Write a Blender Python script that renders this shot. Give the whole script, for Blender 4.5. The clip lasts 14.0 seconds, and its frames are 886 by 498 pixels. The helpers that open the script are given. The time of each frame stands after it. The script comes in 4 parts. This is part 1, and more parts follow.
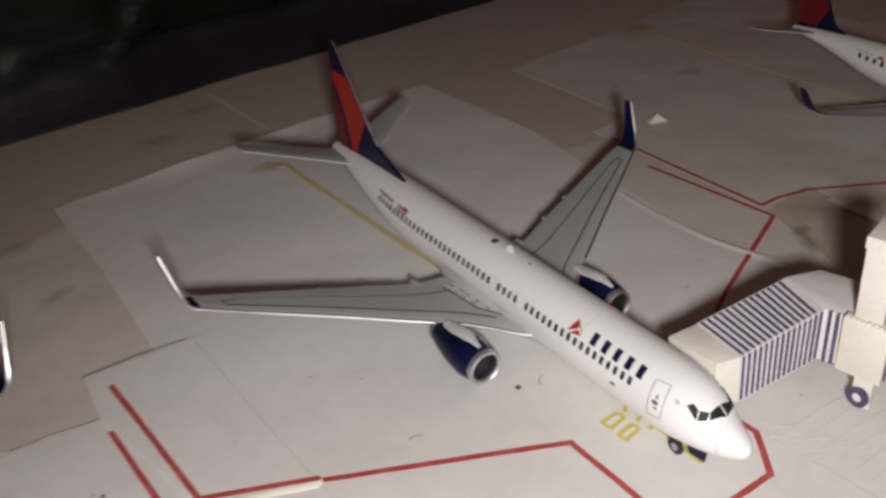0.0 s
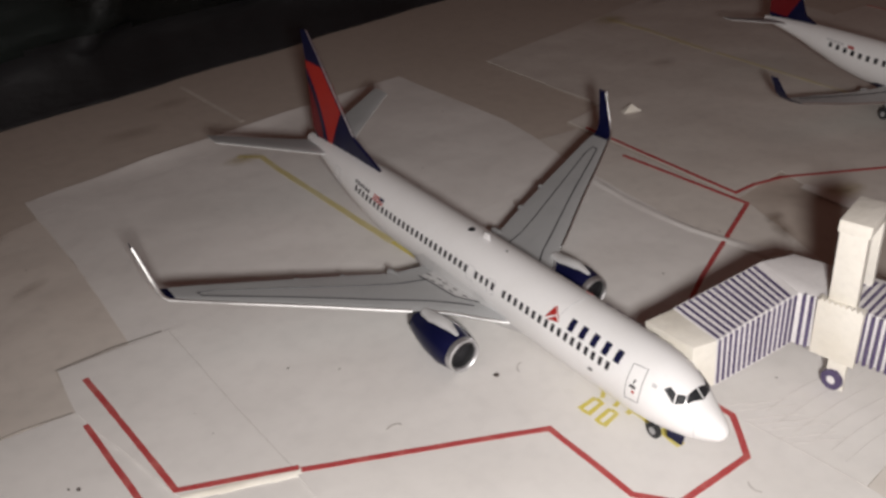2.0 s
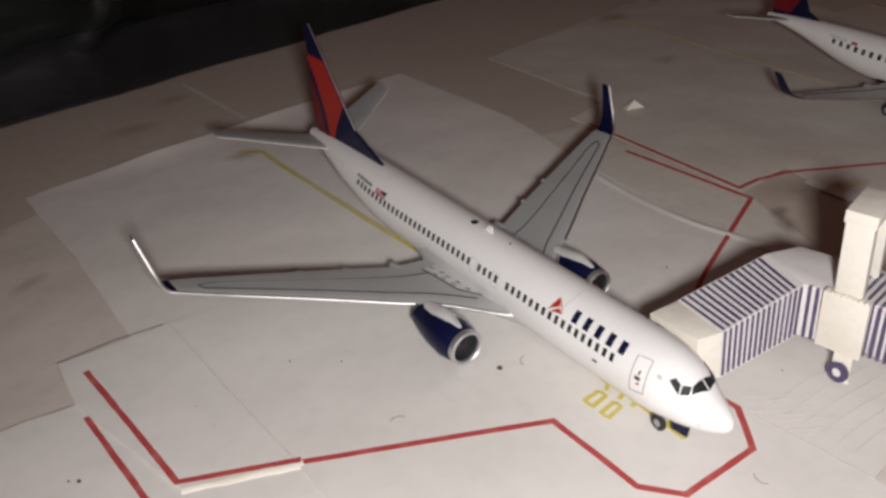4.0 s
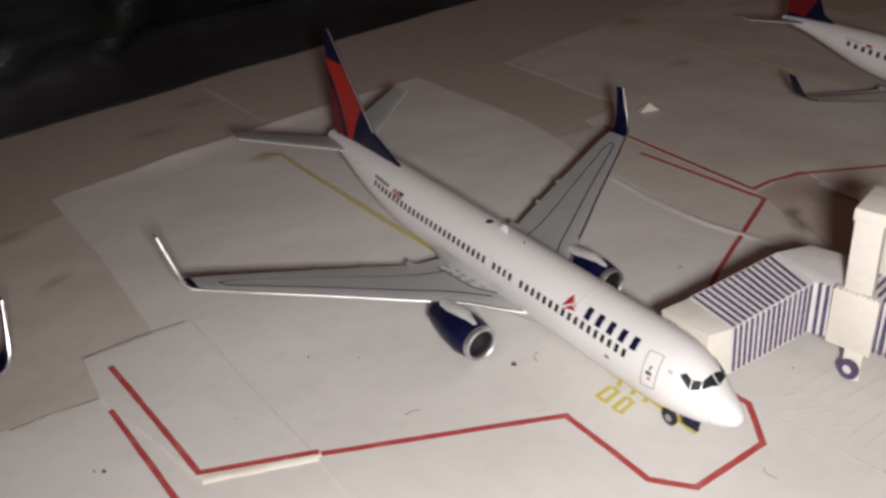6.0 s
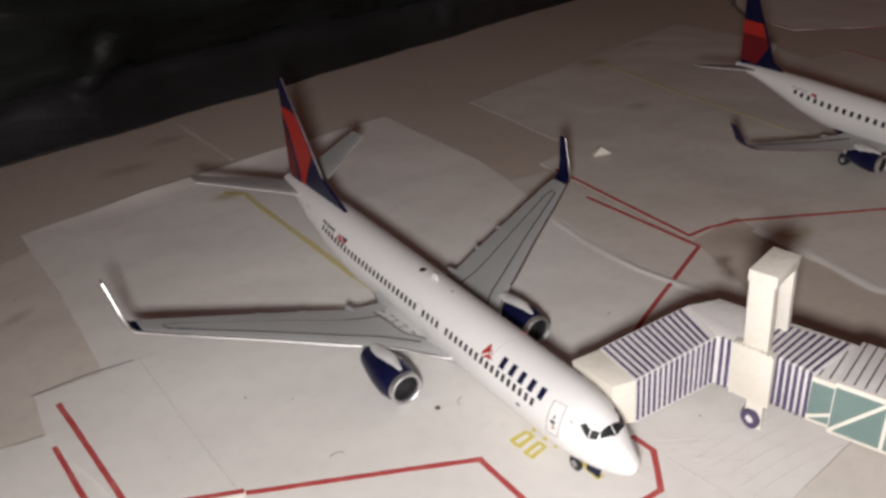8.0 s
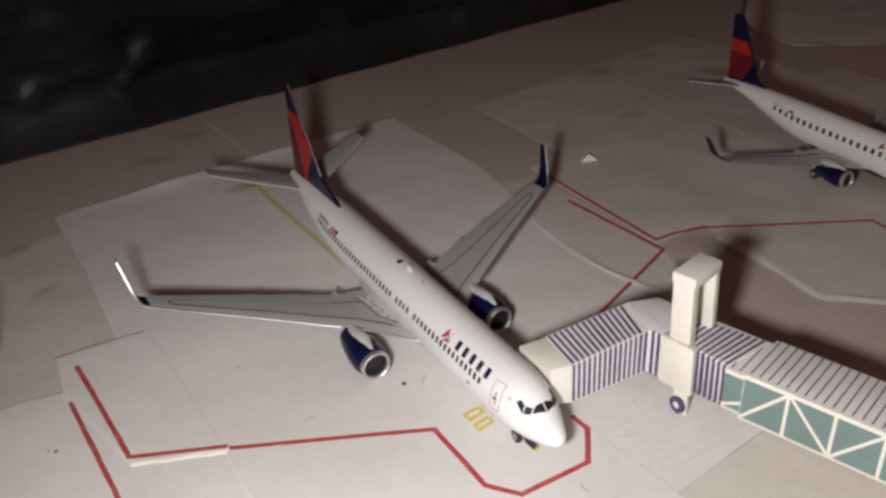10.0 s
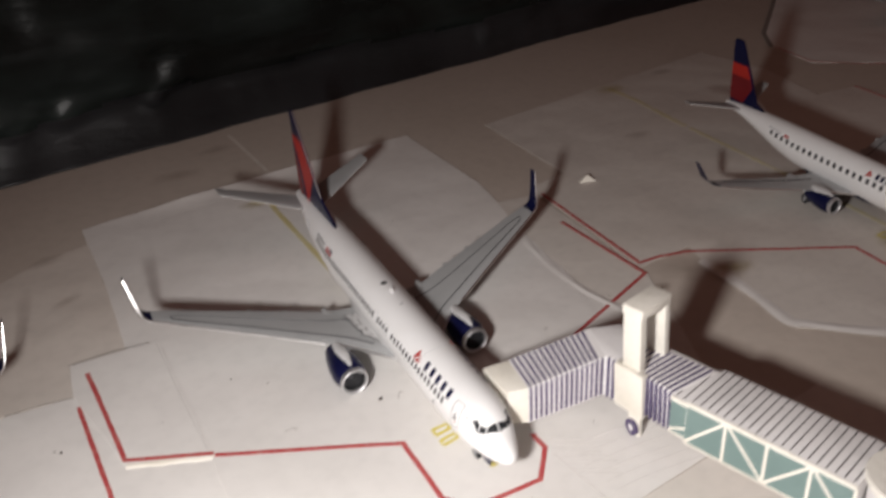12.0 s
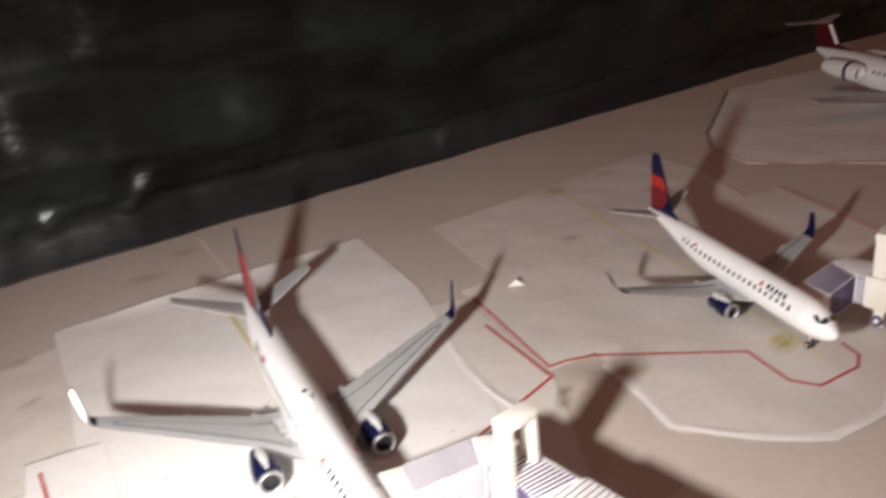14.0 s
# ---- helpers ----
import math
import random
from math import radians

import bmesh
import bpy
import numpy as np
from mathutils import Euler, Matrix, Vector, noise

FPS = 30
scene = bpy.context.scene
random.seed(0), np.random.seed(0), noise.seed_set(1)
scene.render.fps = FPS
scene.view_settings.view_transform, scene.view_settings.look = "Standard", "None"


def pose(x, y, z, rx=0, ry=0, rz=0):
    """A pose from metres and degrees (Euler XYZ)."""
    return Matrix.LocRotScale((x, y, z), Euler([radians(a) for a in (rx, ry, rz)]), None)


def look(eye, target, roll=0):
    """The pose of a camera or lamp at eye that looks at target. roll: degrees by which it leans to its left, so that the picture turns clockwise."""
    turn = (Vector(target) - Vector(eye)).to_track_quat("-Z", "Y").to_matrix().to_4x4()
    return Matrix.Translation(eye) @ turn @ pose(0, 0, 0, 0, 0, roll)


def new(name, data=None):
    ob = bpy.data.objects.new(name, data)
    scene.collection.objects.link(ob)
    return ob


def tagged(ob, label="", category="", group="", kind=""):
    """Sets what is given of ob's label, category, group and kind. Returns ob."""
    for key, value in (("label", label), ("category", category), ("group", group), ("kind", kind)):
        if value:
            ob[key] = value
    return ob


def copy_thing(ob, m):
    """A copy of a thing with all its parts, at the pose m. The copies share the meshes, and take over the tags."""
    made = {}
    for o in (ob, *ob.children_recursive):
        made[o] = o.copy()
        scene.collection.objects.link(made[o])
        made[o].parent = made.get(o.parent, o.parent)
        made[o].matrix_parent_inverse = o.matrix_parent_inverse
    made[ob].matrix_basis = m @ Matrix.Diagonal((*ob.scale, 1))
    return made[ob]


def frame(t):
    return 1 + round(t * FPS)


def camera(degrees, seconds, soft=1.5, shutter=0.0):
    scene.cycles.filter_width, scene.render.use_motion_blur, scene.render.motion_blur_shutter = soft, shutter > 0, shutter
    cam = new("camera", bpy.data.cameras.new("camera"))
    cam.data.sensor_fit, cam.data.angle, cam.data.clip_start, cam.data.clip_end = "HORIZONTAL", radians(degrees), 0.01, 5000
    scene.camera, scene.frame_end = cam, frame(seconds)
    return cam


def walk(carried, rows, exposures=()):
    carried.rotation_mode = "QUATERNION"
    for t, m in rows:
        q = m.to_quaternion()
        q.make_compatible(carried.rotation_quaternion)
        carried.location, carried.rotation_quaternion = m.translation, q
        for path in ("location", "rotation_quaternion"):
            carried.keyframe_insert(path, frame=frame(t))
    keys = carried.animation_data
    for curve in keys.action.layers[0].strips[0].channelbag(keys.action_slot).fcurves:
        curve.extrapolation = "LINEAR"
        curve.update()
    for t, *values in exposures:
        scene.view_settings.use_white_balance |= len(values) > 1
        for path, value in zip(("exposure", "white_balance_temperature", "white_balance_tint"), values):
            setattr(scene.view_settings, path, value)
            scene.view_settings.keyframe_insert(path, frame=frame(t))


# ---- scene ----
cam = camera(52.61, 14.0, soft=2.9, shutter=0.5)
PATH = [
    (0, (-0.06959, -0.04449, 0.08028), (0.00030, 0.06380, 0.00353), -2.96),
    (0.5, (-0.06355, -0.03755, 0.07345), (0.01129, 0.06696, -0.00386), -1.82),
    (1, (-0.06630, -0.03948, 0.07534), (0.00801, 0.06560, -0.00170), -2.38),
    (1.5, (-0.07091, -0.04259, 0.07726), (0.00233, 0.06215, -0.00126), -2.41),
    (2, (-0.06996, -0.04473, 0.07920), (0.00300, 0.06102, 0.00178), -2.62),
    (2.5, (-0.07129, -0.04524, 0.07831), (0.00207, 0.06044, 0.00118), -2.50),
    (4.8, (-0.07009, -0.04441, 0.07692), (0.00237, 0.06257, 0.00073), -2.76),
    (5, (-0.07119, -0.04479, 0.07673), (0.00094, 0.06264, 0.00086), -2.80),
    (5.5, (-0.07038, -0.04633, 0.07783), (0.00128, 0.06114, 0.00156), -2.90),
    (6, (-0.07167, -0.04708, 0.07778), (-0.00070, 0.06111, 0.00190), -3.18),
    (6.5, (-0.08189, -0.05575, 0.08606), (-0.01325, 0.05518, 0.01201), -3.65),
    (7, (-0.07442, -0.05284, 0.08359), (-0.00372, 0.05778, 0.01104), -2.99),
    (7.5, (-0.07294, -0.05438, 0.08155), (-0.00135, 0.05511, 0.00815), -2.52),
    (8, (-0.06403, -0.05681, 0.08531), (0.00672, 0.05304, 0.01164), -2.68),
    (8.5, (-0.06234, -0.06073, 0.08805), (0.00765, 0.04981, 0.01468), -3.07),
    (9, (-0.06167, -0.06960, 0.08977), (0.00446, 0.04138, 0.01354), -2.33),
    (9.2, (-0.06150, -0.07040, 0.09136), (0.00448, 0.04098, 0.01559), -2.18),
    (11.3, (-0.06298, -0.08593, 0.09419), (-0.00215, 0.02962, 0.02039), -2.13),
    (11.5, (-0.06271, -0.08632, 0.09395), (-0.00251, 0.02953, 0.02010), -2.21),
    (12, (-0.05208, -0.08809, 0.10301), (0.00362, 0.02932, 0.02809), -3.29),
    (12.5, (-0.04379, -0.09899, 0.11575), (0.00907, 0.01984, 0.04102), -4.58),
    (13, (-0.04597, -0.10245, 0.11669), (0.00752, 0.01778, 0.04468), -4.11),
    (13.5, (-0.05059, -0.10697, 0.11753), (0.00093, 0.01554, 0.04798), -3.91),
    (14, (-0.03599, -0.11052, 0.12174), (0.01871, 0.01264, 0.05586), -4.22),
]
walk(cam, [(t, look(eye, target, roll)) for t, eye, target, roll in PATH], [(0, -0.3), (0.5, 0.02), (1.0, -0.06), (2.5, -0.2), (5.5, -0.15), (6.5, -0.28), (7.5, -0.04), (8.5, -0.04), (9.2, -0.2), (11.5, -0.14), (12.5, 0.5), (13.0, 0.84), (13.5, 0.9), (14, 1.36)])

# ---- light: a phone's flash lamp held just under the lens, in a dim warm room ----
world = bpy.data.worlds.new("room_dim")
scene.world = world
world.use_nodes = True
world.node_tree.nodes["Background"].inputs[0].default_value = (1.0, 0.49, 0.39, 1)
world.node_tree.nodes["Background"].inputs[1].default_value = 0.070
flash = bpy.data.lights.new("flash_lamp", "SPOT")
flash.energy, flash.shadow_soft_size, flash.color = 0.86, 0.0060, (1.0, 0.955, 0.925)
flash.spot_size, flash.spot_blend = radians(124), 1.0
new("flash_lamp", flash).matrix_world = look((-0.0735, -0.0645, 0.0775), (0.012, 0.028, 0.0))

MM = 0.001
rng = random.Random(7)


# ---- materials ----
def material(name, colour, rough=0.5, metal=0.0, spots=0.0, scale=60.0, second=None, bump=0.0, bump_scale=900.0, coat=0.0, spec=0.5, wave=0.0):
    """A surface with variation at two scales: broad stains towards a second colour and a fine grain, with relief."""
    m = bpy.data.materials.new(name)
    m.use_nodes = True
    nt = m.node_tree
    b = nt.nodes["Principled BSDF"]
    b.inputs["Roughness"].default_value, b.inputs["Metallic"].default_value = rough, metal
    b.inputs["Coat Weight"].default_value = coat
    b.inputs["Coat Roughness"].default_value = 0.12
    b.inputs["Specular IOR Level"].default_value = spec
    c = (*colour, 1)
    b.inputs["Base Color"].default_value = c
    geo = nt.nodes.new("ShaderNodeTexCoord")
    if spots or second:
        n1, n2 = nt.nodes.new("ShaderNodeTexNoise"), nt.nodes.new("ShaderNodeTexNoise")
        n1.inputs["Scale"].default_value, n1.inputs["Detail"].default_value = scale, 5
        n2.inputs["Scale"].default_value, n2.inputs["Detail"].default_value = scale * 14, 4
        ramp = nt.nodes.new("ShaderNodeMapRange")
        ramp.inputs[1].default_value, ramp.inputs[2].default_value = 0.48, 0.72
        mix1, mix2 = nt.nodes.new("ShaderNodeMix"), nt.nodes.new("ShaderNodeMix")
        mix1.data_type = mix2.data_type = "RGBA"
        s = second or tuple(v * 0.8 for v in colour)
        mix1.inputs[6].default_value, mix1.inputs[7].default_value = c, (*s, 1)
        mix2.inputs[7].default_value = (*(v * 0.72 for v in colour), 1)
        fine = nt.nodes.new("ShaderNodeMapRange")
        fine.inputs[1].default_value, fine.inputs[2].default_value, fine.inputs[4].default_value = 0.45, 0.85, spots
        for n in (n1, n2):
            nt.links.new(geo.outputs["Object"], n.inputs["Vector"])
        nt.links.new(n1.outputs[0], ramp.inputs[0])
        nt.links.new(ramp.outputs[0], mix1.inputs[0])
        nt.links.new(n2.outputs[0], fine.inputs[0])
        nt.links.new(mix1.outputs[2], mix2.inputs[6])
        nt.links.new(fine.outputs[0], mix2.inputs[0])
        nt.links.new(mix2.outputs[2], b.inputs["Base Color"])
    if bump:
        n3, bp = nt.nodes.new("ShaderNodeTexNoise"), nt.nodes.new("ShaderNodeBump")
        n3.inputs["Scale"].default_value, n3.inputs["Detail"].default_value = bump_scale, 6
        bp.inputs["Strength"].default_value, bp.inputs["Distance"].default_value = bump, 0.0004
        nt.links.new(geo.outputs["Object"], n3.inputs["Vector"])
        nt.links.new(n3.outputs[0], bp.inputs["Height"])
        n4, bq = nt.nodes.new("ShaderNodeTexNoise"), nt.nodes.new("ShaderNodeBump")
        n4.inputs["Scale"].default_value, n4.inputs["Detail"].default_value = wave, 2
        bq.inputs["Strength"].default_value, bq.inputs["Distance"].default_value = 0.36 if wave else 0.0, 0.004
        nt.links.new(geo.outputs["Object"], n4.inputs["Vector"])
        nt.links.new(n4.outputs[0], bq.inputs["Height"])
        nt.links.new(bq.outputs[0], bp.inputs["Normal"])
        nt.links.new(bp.outputs[0], b.inputs["Normal"])
    return m


BOARD = material("old_board", (0.575, 0.51, 0.452), 0.75, spots=0.32, scale=22, second=(0.54, 0.475, 0.415), bump=0.25, bump_scale=400)
PAPER = material("white_paper", (0.79, 0.768, 0.745), 0.65, spots=0.25, scale=26, second=(0.76, 0.735, 0.705), bump=0.2, bump_scale=260, wave=28)
PAPER_DULL = material("dull_paper", (0.675, 0.622, 0.57), 0.7, spots=0.3, scale=30, second=(0.64, 0.58, 0.525), bump=0.2, bump_scale=300, wave=30)
PAPER_OLD = material("yellowed_paper", (0.69, 0.65, 0.605), 0.65, spots=0.35, scale=30, second=(0.665, 0.615, 0.565), bump=0.2, bump_scale=300, wave=30)
CARD = material("folded_card", (0.82, 0.79, 0.72), 0.7, spots=0.3, scale=90, second=(0.74, 0.70, 0.61), bump=0.3, bump_scale=700)
CARD_WHITE = material("printed_card", (0.80, 0.78, 0.78), 0.6, spots=0.2, scale=120, bump=0.2, bump_scale=700)
PURPLE = material("purple_pen_ink", (0.088, 0.066, 0.146), 0.6, spots=0.5, scale=300, second=(0.14, 0.115, 0.21))
DARKLINE = material("dark_pen_ink", (0.055, 0.045, 0.045), 0.6, spots=0.3, scale=300)
TEAL = material("teal_printed_card", (0.165, 0.245, 0.235), 0.5, spots=0.25, scale=150, second=(0.19, 0.275, 0.265))
RED_INK = material("red_marker_ink", (0.47, 0.068, 0.07), 0.6, spots=0.7, scale=350, second=(0.57, 0.16, 0.145))
RED_FAINT = material("worn_red_ink", (0.55, 0.20, 0.18), 0.6, spots=0.6, scale=300, second=(0.60, 0.32, 0.28))
YELLOW_INK = material("yellow_marker_ink", (0.68, 0.58, 0.13), 0.6, spots=0.4, scale=250, second=(0.70, 0.64, 0.32))
YELLOW_MID = material("thin_yellow_ink", (0.66, 0.585, 0.30), 0.6, spots=0.5, scale=220, second=(0.70, 0.64, 0.42))
YELLOW_FAINT = material("faded_yellow_ink", (0.68, 0.62, 0.42), 0.6, spots=0.4, scale=200, second=(0.70, 0.655, 0.56))
SEAM = material("board_seam", (0.73, 0.68, 0.62), 0.75, spots=0.4, scale=120)
PENCIL_GHOST = material("rubbed_pencil", (0.63, 0.60, 0.575), 0.7, spots=0.5, scale=500)
# dark lines and hairs, and the painted shade beside the far card board
PENCIL_SHADE = material("pencil_and_edge_shade", (0.30, 0.27, 0.25), 0.7, spots=0.5, scale=500)
WHITE_PAINT = material("white_enamel", (0.87, 0.868, 0.87), 0.32, spots=0.10, scale=140, second=(0.84, 0.835, 0.83), coat=0.25)
NAVY = material("navy_enamel", (0.006, 0.007, 0.036), 0.3, spots=0.3, scale=300, second=(0.008, 0.010, 0.048), coat=0.05, spec=0.2)
TAIL_RED = material("red_enamel", (0.43, 0.026, 0.018), 0.4, spots=0.2, scale=200, second=(0.38, 0.025, 0.02), coat=0.1, spec=0.25)
TAIL_DARK = material("dark_red_enamel", (0.17, 0.012, 0.016), 0.4, spots=0.2, scale=200, coat=0.1, spec=0.25)
FIN_DARK = material("very_dark_red_enamel", (0.085, 0.008, 0.012), 0.4, spots=0.2, scale=120, coat=0.1, spec=0.25)
WING_GREY = material("wing_grey_enamel", (0.42, 0.43, 0.435), 0.38, spots=0.25, scale=160, second=(0.38, 0.39, 0.395), coat=0.1)
PALE_GREY = material("pale_grey_enamel", (0.62, 0.62, 0.62), 0.38, spots=0.2, scale=160, coat=0.1)
CHROME = material("polished_metal", (0.88, 0.88, 0.88), 0.36, 1.0, spots=0.5, scale=300)
HUB_GREY = material("hub_metal", (0.40, 0.40, 0.41), 0.5, 0.3, spots=0.3, scale=600)
SATIN = material("satin_metal", (0.66, 0.66, 0.67), 0.48, 0.9, spots=0.2, scale=400)
WINDOW_BLACK = material("window_print", (0.014, 0.015, 0.018), 0.55, spec=0.3)
PANEL_LINE = material("panel_line_print", (0.06, 0.06, 0.065), 0.5)
DOOR_LINE = material("door_line_print", (0.33, 0.33, 0.34), 0.5)
FAINT_LINE = material("faint_panel_line", (0.55, 0.55, 0.56), 0.45)
RUBBER = material("rubber", (0.02, 0.02, 0.022), 0.7, spots=0.3, scale=500)
FAN_DARK = material("fan_grey", (0.03, 0.03, 0.034), 0.45, 0.5)
SPECK = material("dirt", (0.10, 0.08, 0.07), 0.9, spots=0.4, scale=900)


def plastic_sheet(name, dark, light, rough):
    """Black glossy plastic with cloudy green-grey streaks."""
    m = bpy.data.materials.new(name)
    m.use_nodes = True
    nt = m.node_tree
    b = nt.nodes["Principled BSDF"]
    tc, mp = nt.nodes.new("ShaderNodeTexCoord"), nt.nodes.new("ShaderNodeMapping")
    mp.inputs["Scale"].default_value = (1.0, 1.0, 2.6)
    n1, ramp = nt.nodes.new("ShaderNodeTexNoise"), nt.nodes.new("ShaderNodeValToRGB")
    n1.inputs["Scale"].default_value, n1.inputs["Detail"].default_value, n1.inputs["Distortion"].default_value = 15, 6, 0.6
    ramp.color_ramp.elements[0].position, ramp.color_ramp.elements[0].color = 0.42, (*dark, 1)
    ramp.color_ramp.elements[1].position, ramp.color_ramp.elements[1].color = 0.75, (*light, 1)
    n2, bp = nt.nodes.new("ShaderNodeTexNoise"), nt.nodes.new("ShaderNodeBump")
    n2.inputs["Scale"].default_value, n2.inputs["Detail"].default_value = 90, 4
    bp.inputs["Strength"].default_value, bp.inputs["Distance"].default_value = 0.22, 0.002
    b.inputs["Roughness"].default_value = rough
    nt.links.new(tc.outputs["Object"], mp.inputs[0])
    nt.links.new(mp.outputs[0], n1.inputs["Vector"])
    nt.links.new(mp.outputs[0], n2.inputs["Vector"])
    nt.links.new(n1.outputs[0], ramp.inputs[0])
    nt.links.new(ramp.outputs[0], b.inputs["Base Color"])
    nt.links.new(n2.outputs[0], bp.inputs["Height"])
    nt.links.new(bp.outputs[0], b.inputs["Normal"])
    return m


PLASTIC = plastic_sheet("black_plastic_sheet", (0.010, 0.013, 0.013), (0.034, 0.049, 0.047), 0.24)
# lighter grey copy of the plastic: the sheen low on the sheet, painted in
PLASTIC_SHEEN = plastic_sheet("plastic_low_sheen", (0.024, 0.025, 0.028), (0.052, 0.054, 0.060), 0.42)


# ---- mesh helpers: all shapes below are in millimetres ----
def part(name, bm, mat, parent=None, label="", sharp=0.6):
    bmesh.ops.recalc_face_normals(bm, faces=bm.faces)
    for f in bm.faces:
        f.smooth = True
    for e in bm.edges:
        e.smooth = e.calc_face_angle(0) < sharp
    for v in bm.verts:
        v.co *= MM
    me = bpy.data.meshes.new(name)
    bm.to_mesh(me)
    bm.free()
    for m in mat if isinstance(mat, (list, tuple)) else (mat,):
        me.materials.append(m)
    ob = new(name, me)
    ob.parent = parent
    if label:
        tagged(ob, label)
    return ob


def empty(name, label, category, group="", m=None):
    ob = new(name)
    ob.empty_display_size = 0.005
    if m is not None:
        ob.matrix_basis = m
    return tagged(ob, label, category, group)


def prism(top, bottom, bevel=0.0):
    """A closed body between two polygons of equal count, given as 3D points."""
    bm = bmesh.new()
    a, b = [bm.verts.new(p) for p in top], [bm.verts.new(p) for p in bottom]
    bm.faces.new(a)
    bm.faces.new(b[::-1])
    for i in range(len(a)):
        j = (i + 1) % len(a)
        bm.faces.new((a[j], a[i], b[i], b[j]))
    if bevel:
        bmesh.ops.bevel(bm, geom=bm.edges[:], offset=bevel, segments=2, profile=0.6, affect="EDGES")
    return bm


def slab(poly, z, thick):
    return prism([(x, y, z) for x, y in poly], [(x, y, z - thick) for x, y in poly])


def bar(a, b, n, width, thick, sink=0.0):
    """A flat bar from a to b lying on a face of normal n."""
    a, b, n = Vector(a), Vector(b), Vector(n).normalized()
    s = (b - a).cross(n).normalized() * width / 2
    up, dn = n * thick, n * -sink
    return prism([a + s + up, b + s + up, b - s + up, a - s + up], [a + s + dn, b + s + dn, b - s + dn, a - s + dn])


def lathe(profile, at, axis="y", n=28, ring_body=False):
    """A body turned round an axis from (distance along, radius) pairs, with end caps, or joined end to start as a hollow ring."""
    bm = bmesh.new()
    rings = []
    for d, r in profile:
        ring = []
        for k in range(n):
            c, s = math.cos(2 * math.pi * k / n) * r, math.sin(2 * math.pi * k / n) * r
            p = {"y": (c, d, s), "x": (d, c, s), "z": (c, s, d)}[axis]
            ring.append(bm.verts.new(Vector(at) + Vector(p)))
        rings.append(ring)
    for p, q in zip(rings, rings[1:] + (rings[:1] if ring_body else [])):
        for k in range(n):
            bm.faces.new((p[k], p[(k + 1) % n], q[(k + 1) % n], q[k]))
    if not ring_body:
        bm.faces.new(rings[0])
        bm.faces.new(rings[-1][::-1])
    bmesh.ops.remove_doubles(bm, verts=bm.verts, dist=1e-4)
    return bm


def smooth_path(rows, step):
    """Rows of numbers keyed by their first, filled in with cubic curves that never overshoot."""
    a = np.array(rows, float)
    x, y = a[:, 0], a[:, 1:]
    h = np.diff(x)[:, None]
    d = np.diff(y, axis=0) / h
    m = np.zeros_like(y)
    m[0], m[-1] = d[0], d[-1]
    for i in range(1, len(x) - 1):
        same = d[i - 1] * d[i] > 0
        m[i] = np.where(same, 2 * d[i - 1] * d[i] / np.where(same, d[i - 1] + d[i], 1), 0)

    def value(t):
        t = min(max(t, x[0]), x[-1])
        i = min(int(np.searchsorted(x, t, side="right")) - 1, len(h) - 1)
        s, k = (t - x[i]) / h[i, 0], h[i, 0]
        return (2 * s**3 - 3 * s**2 + 1) * y[i] + (s**3 - 2 * s**2 + s) * k * m[i] + (3 * s**2 - 2 * s**3) * y[i + 1] + (s**3 - s**2) * k * m[i + 1]

    return value


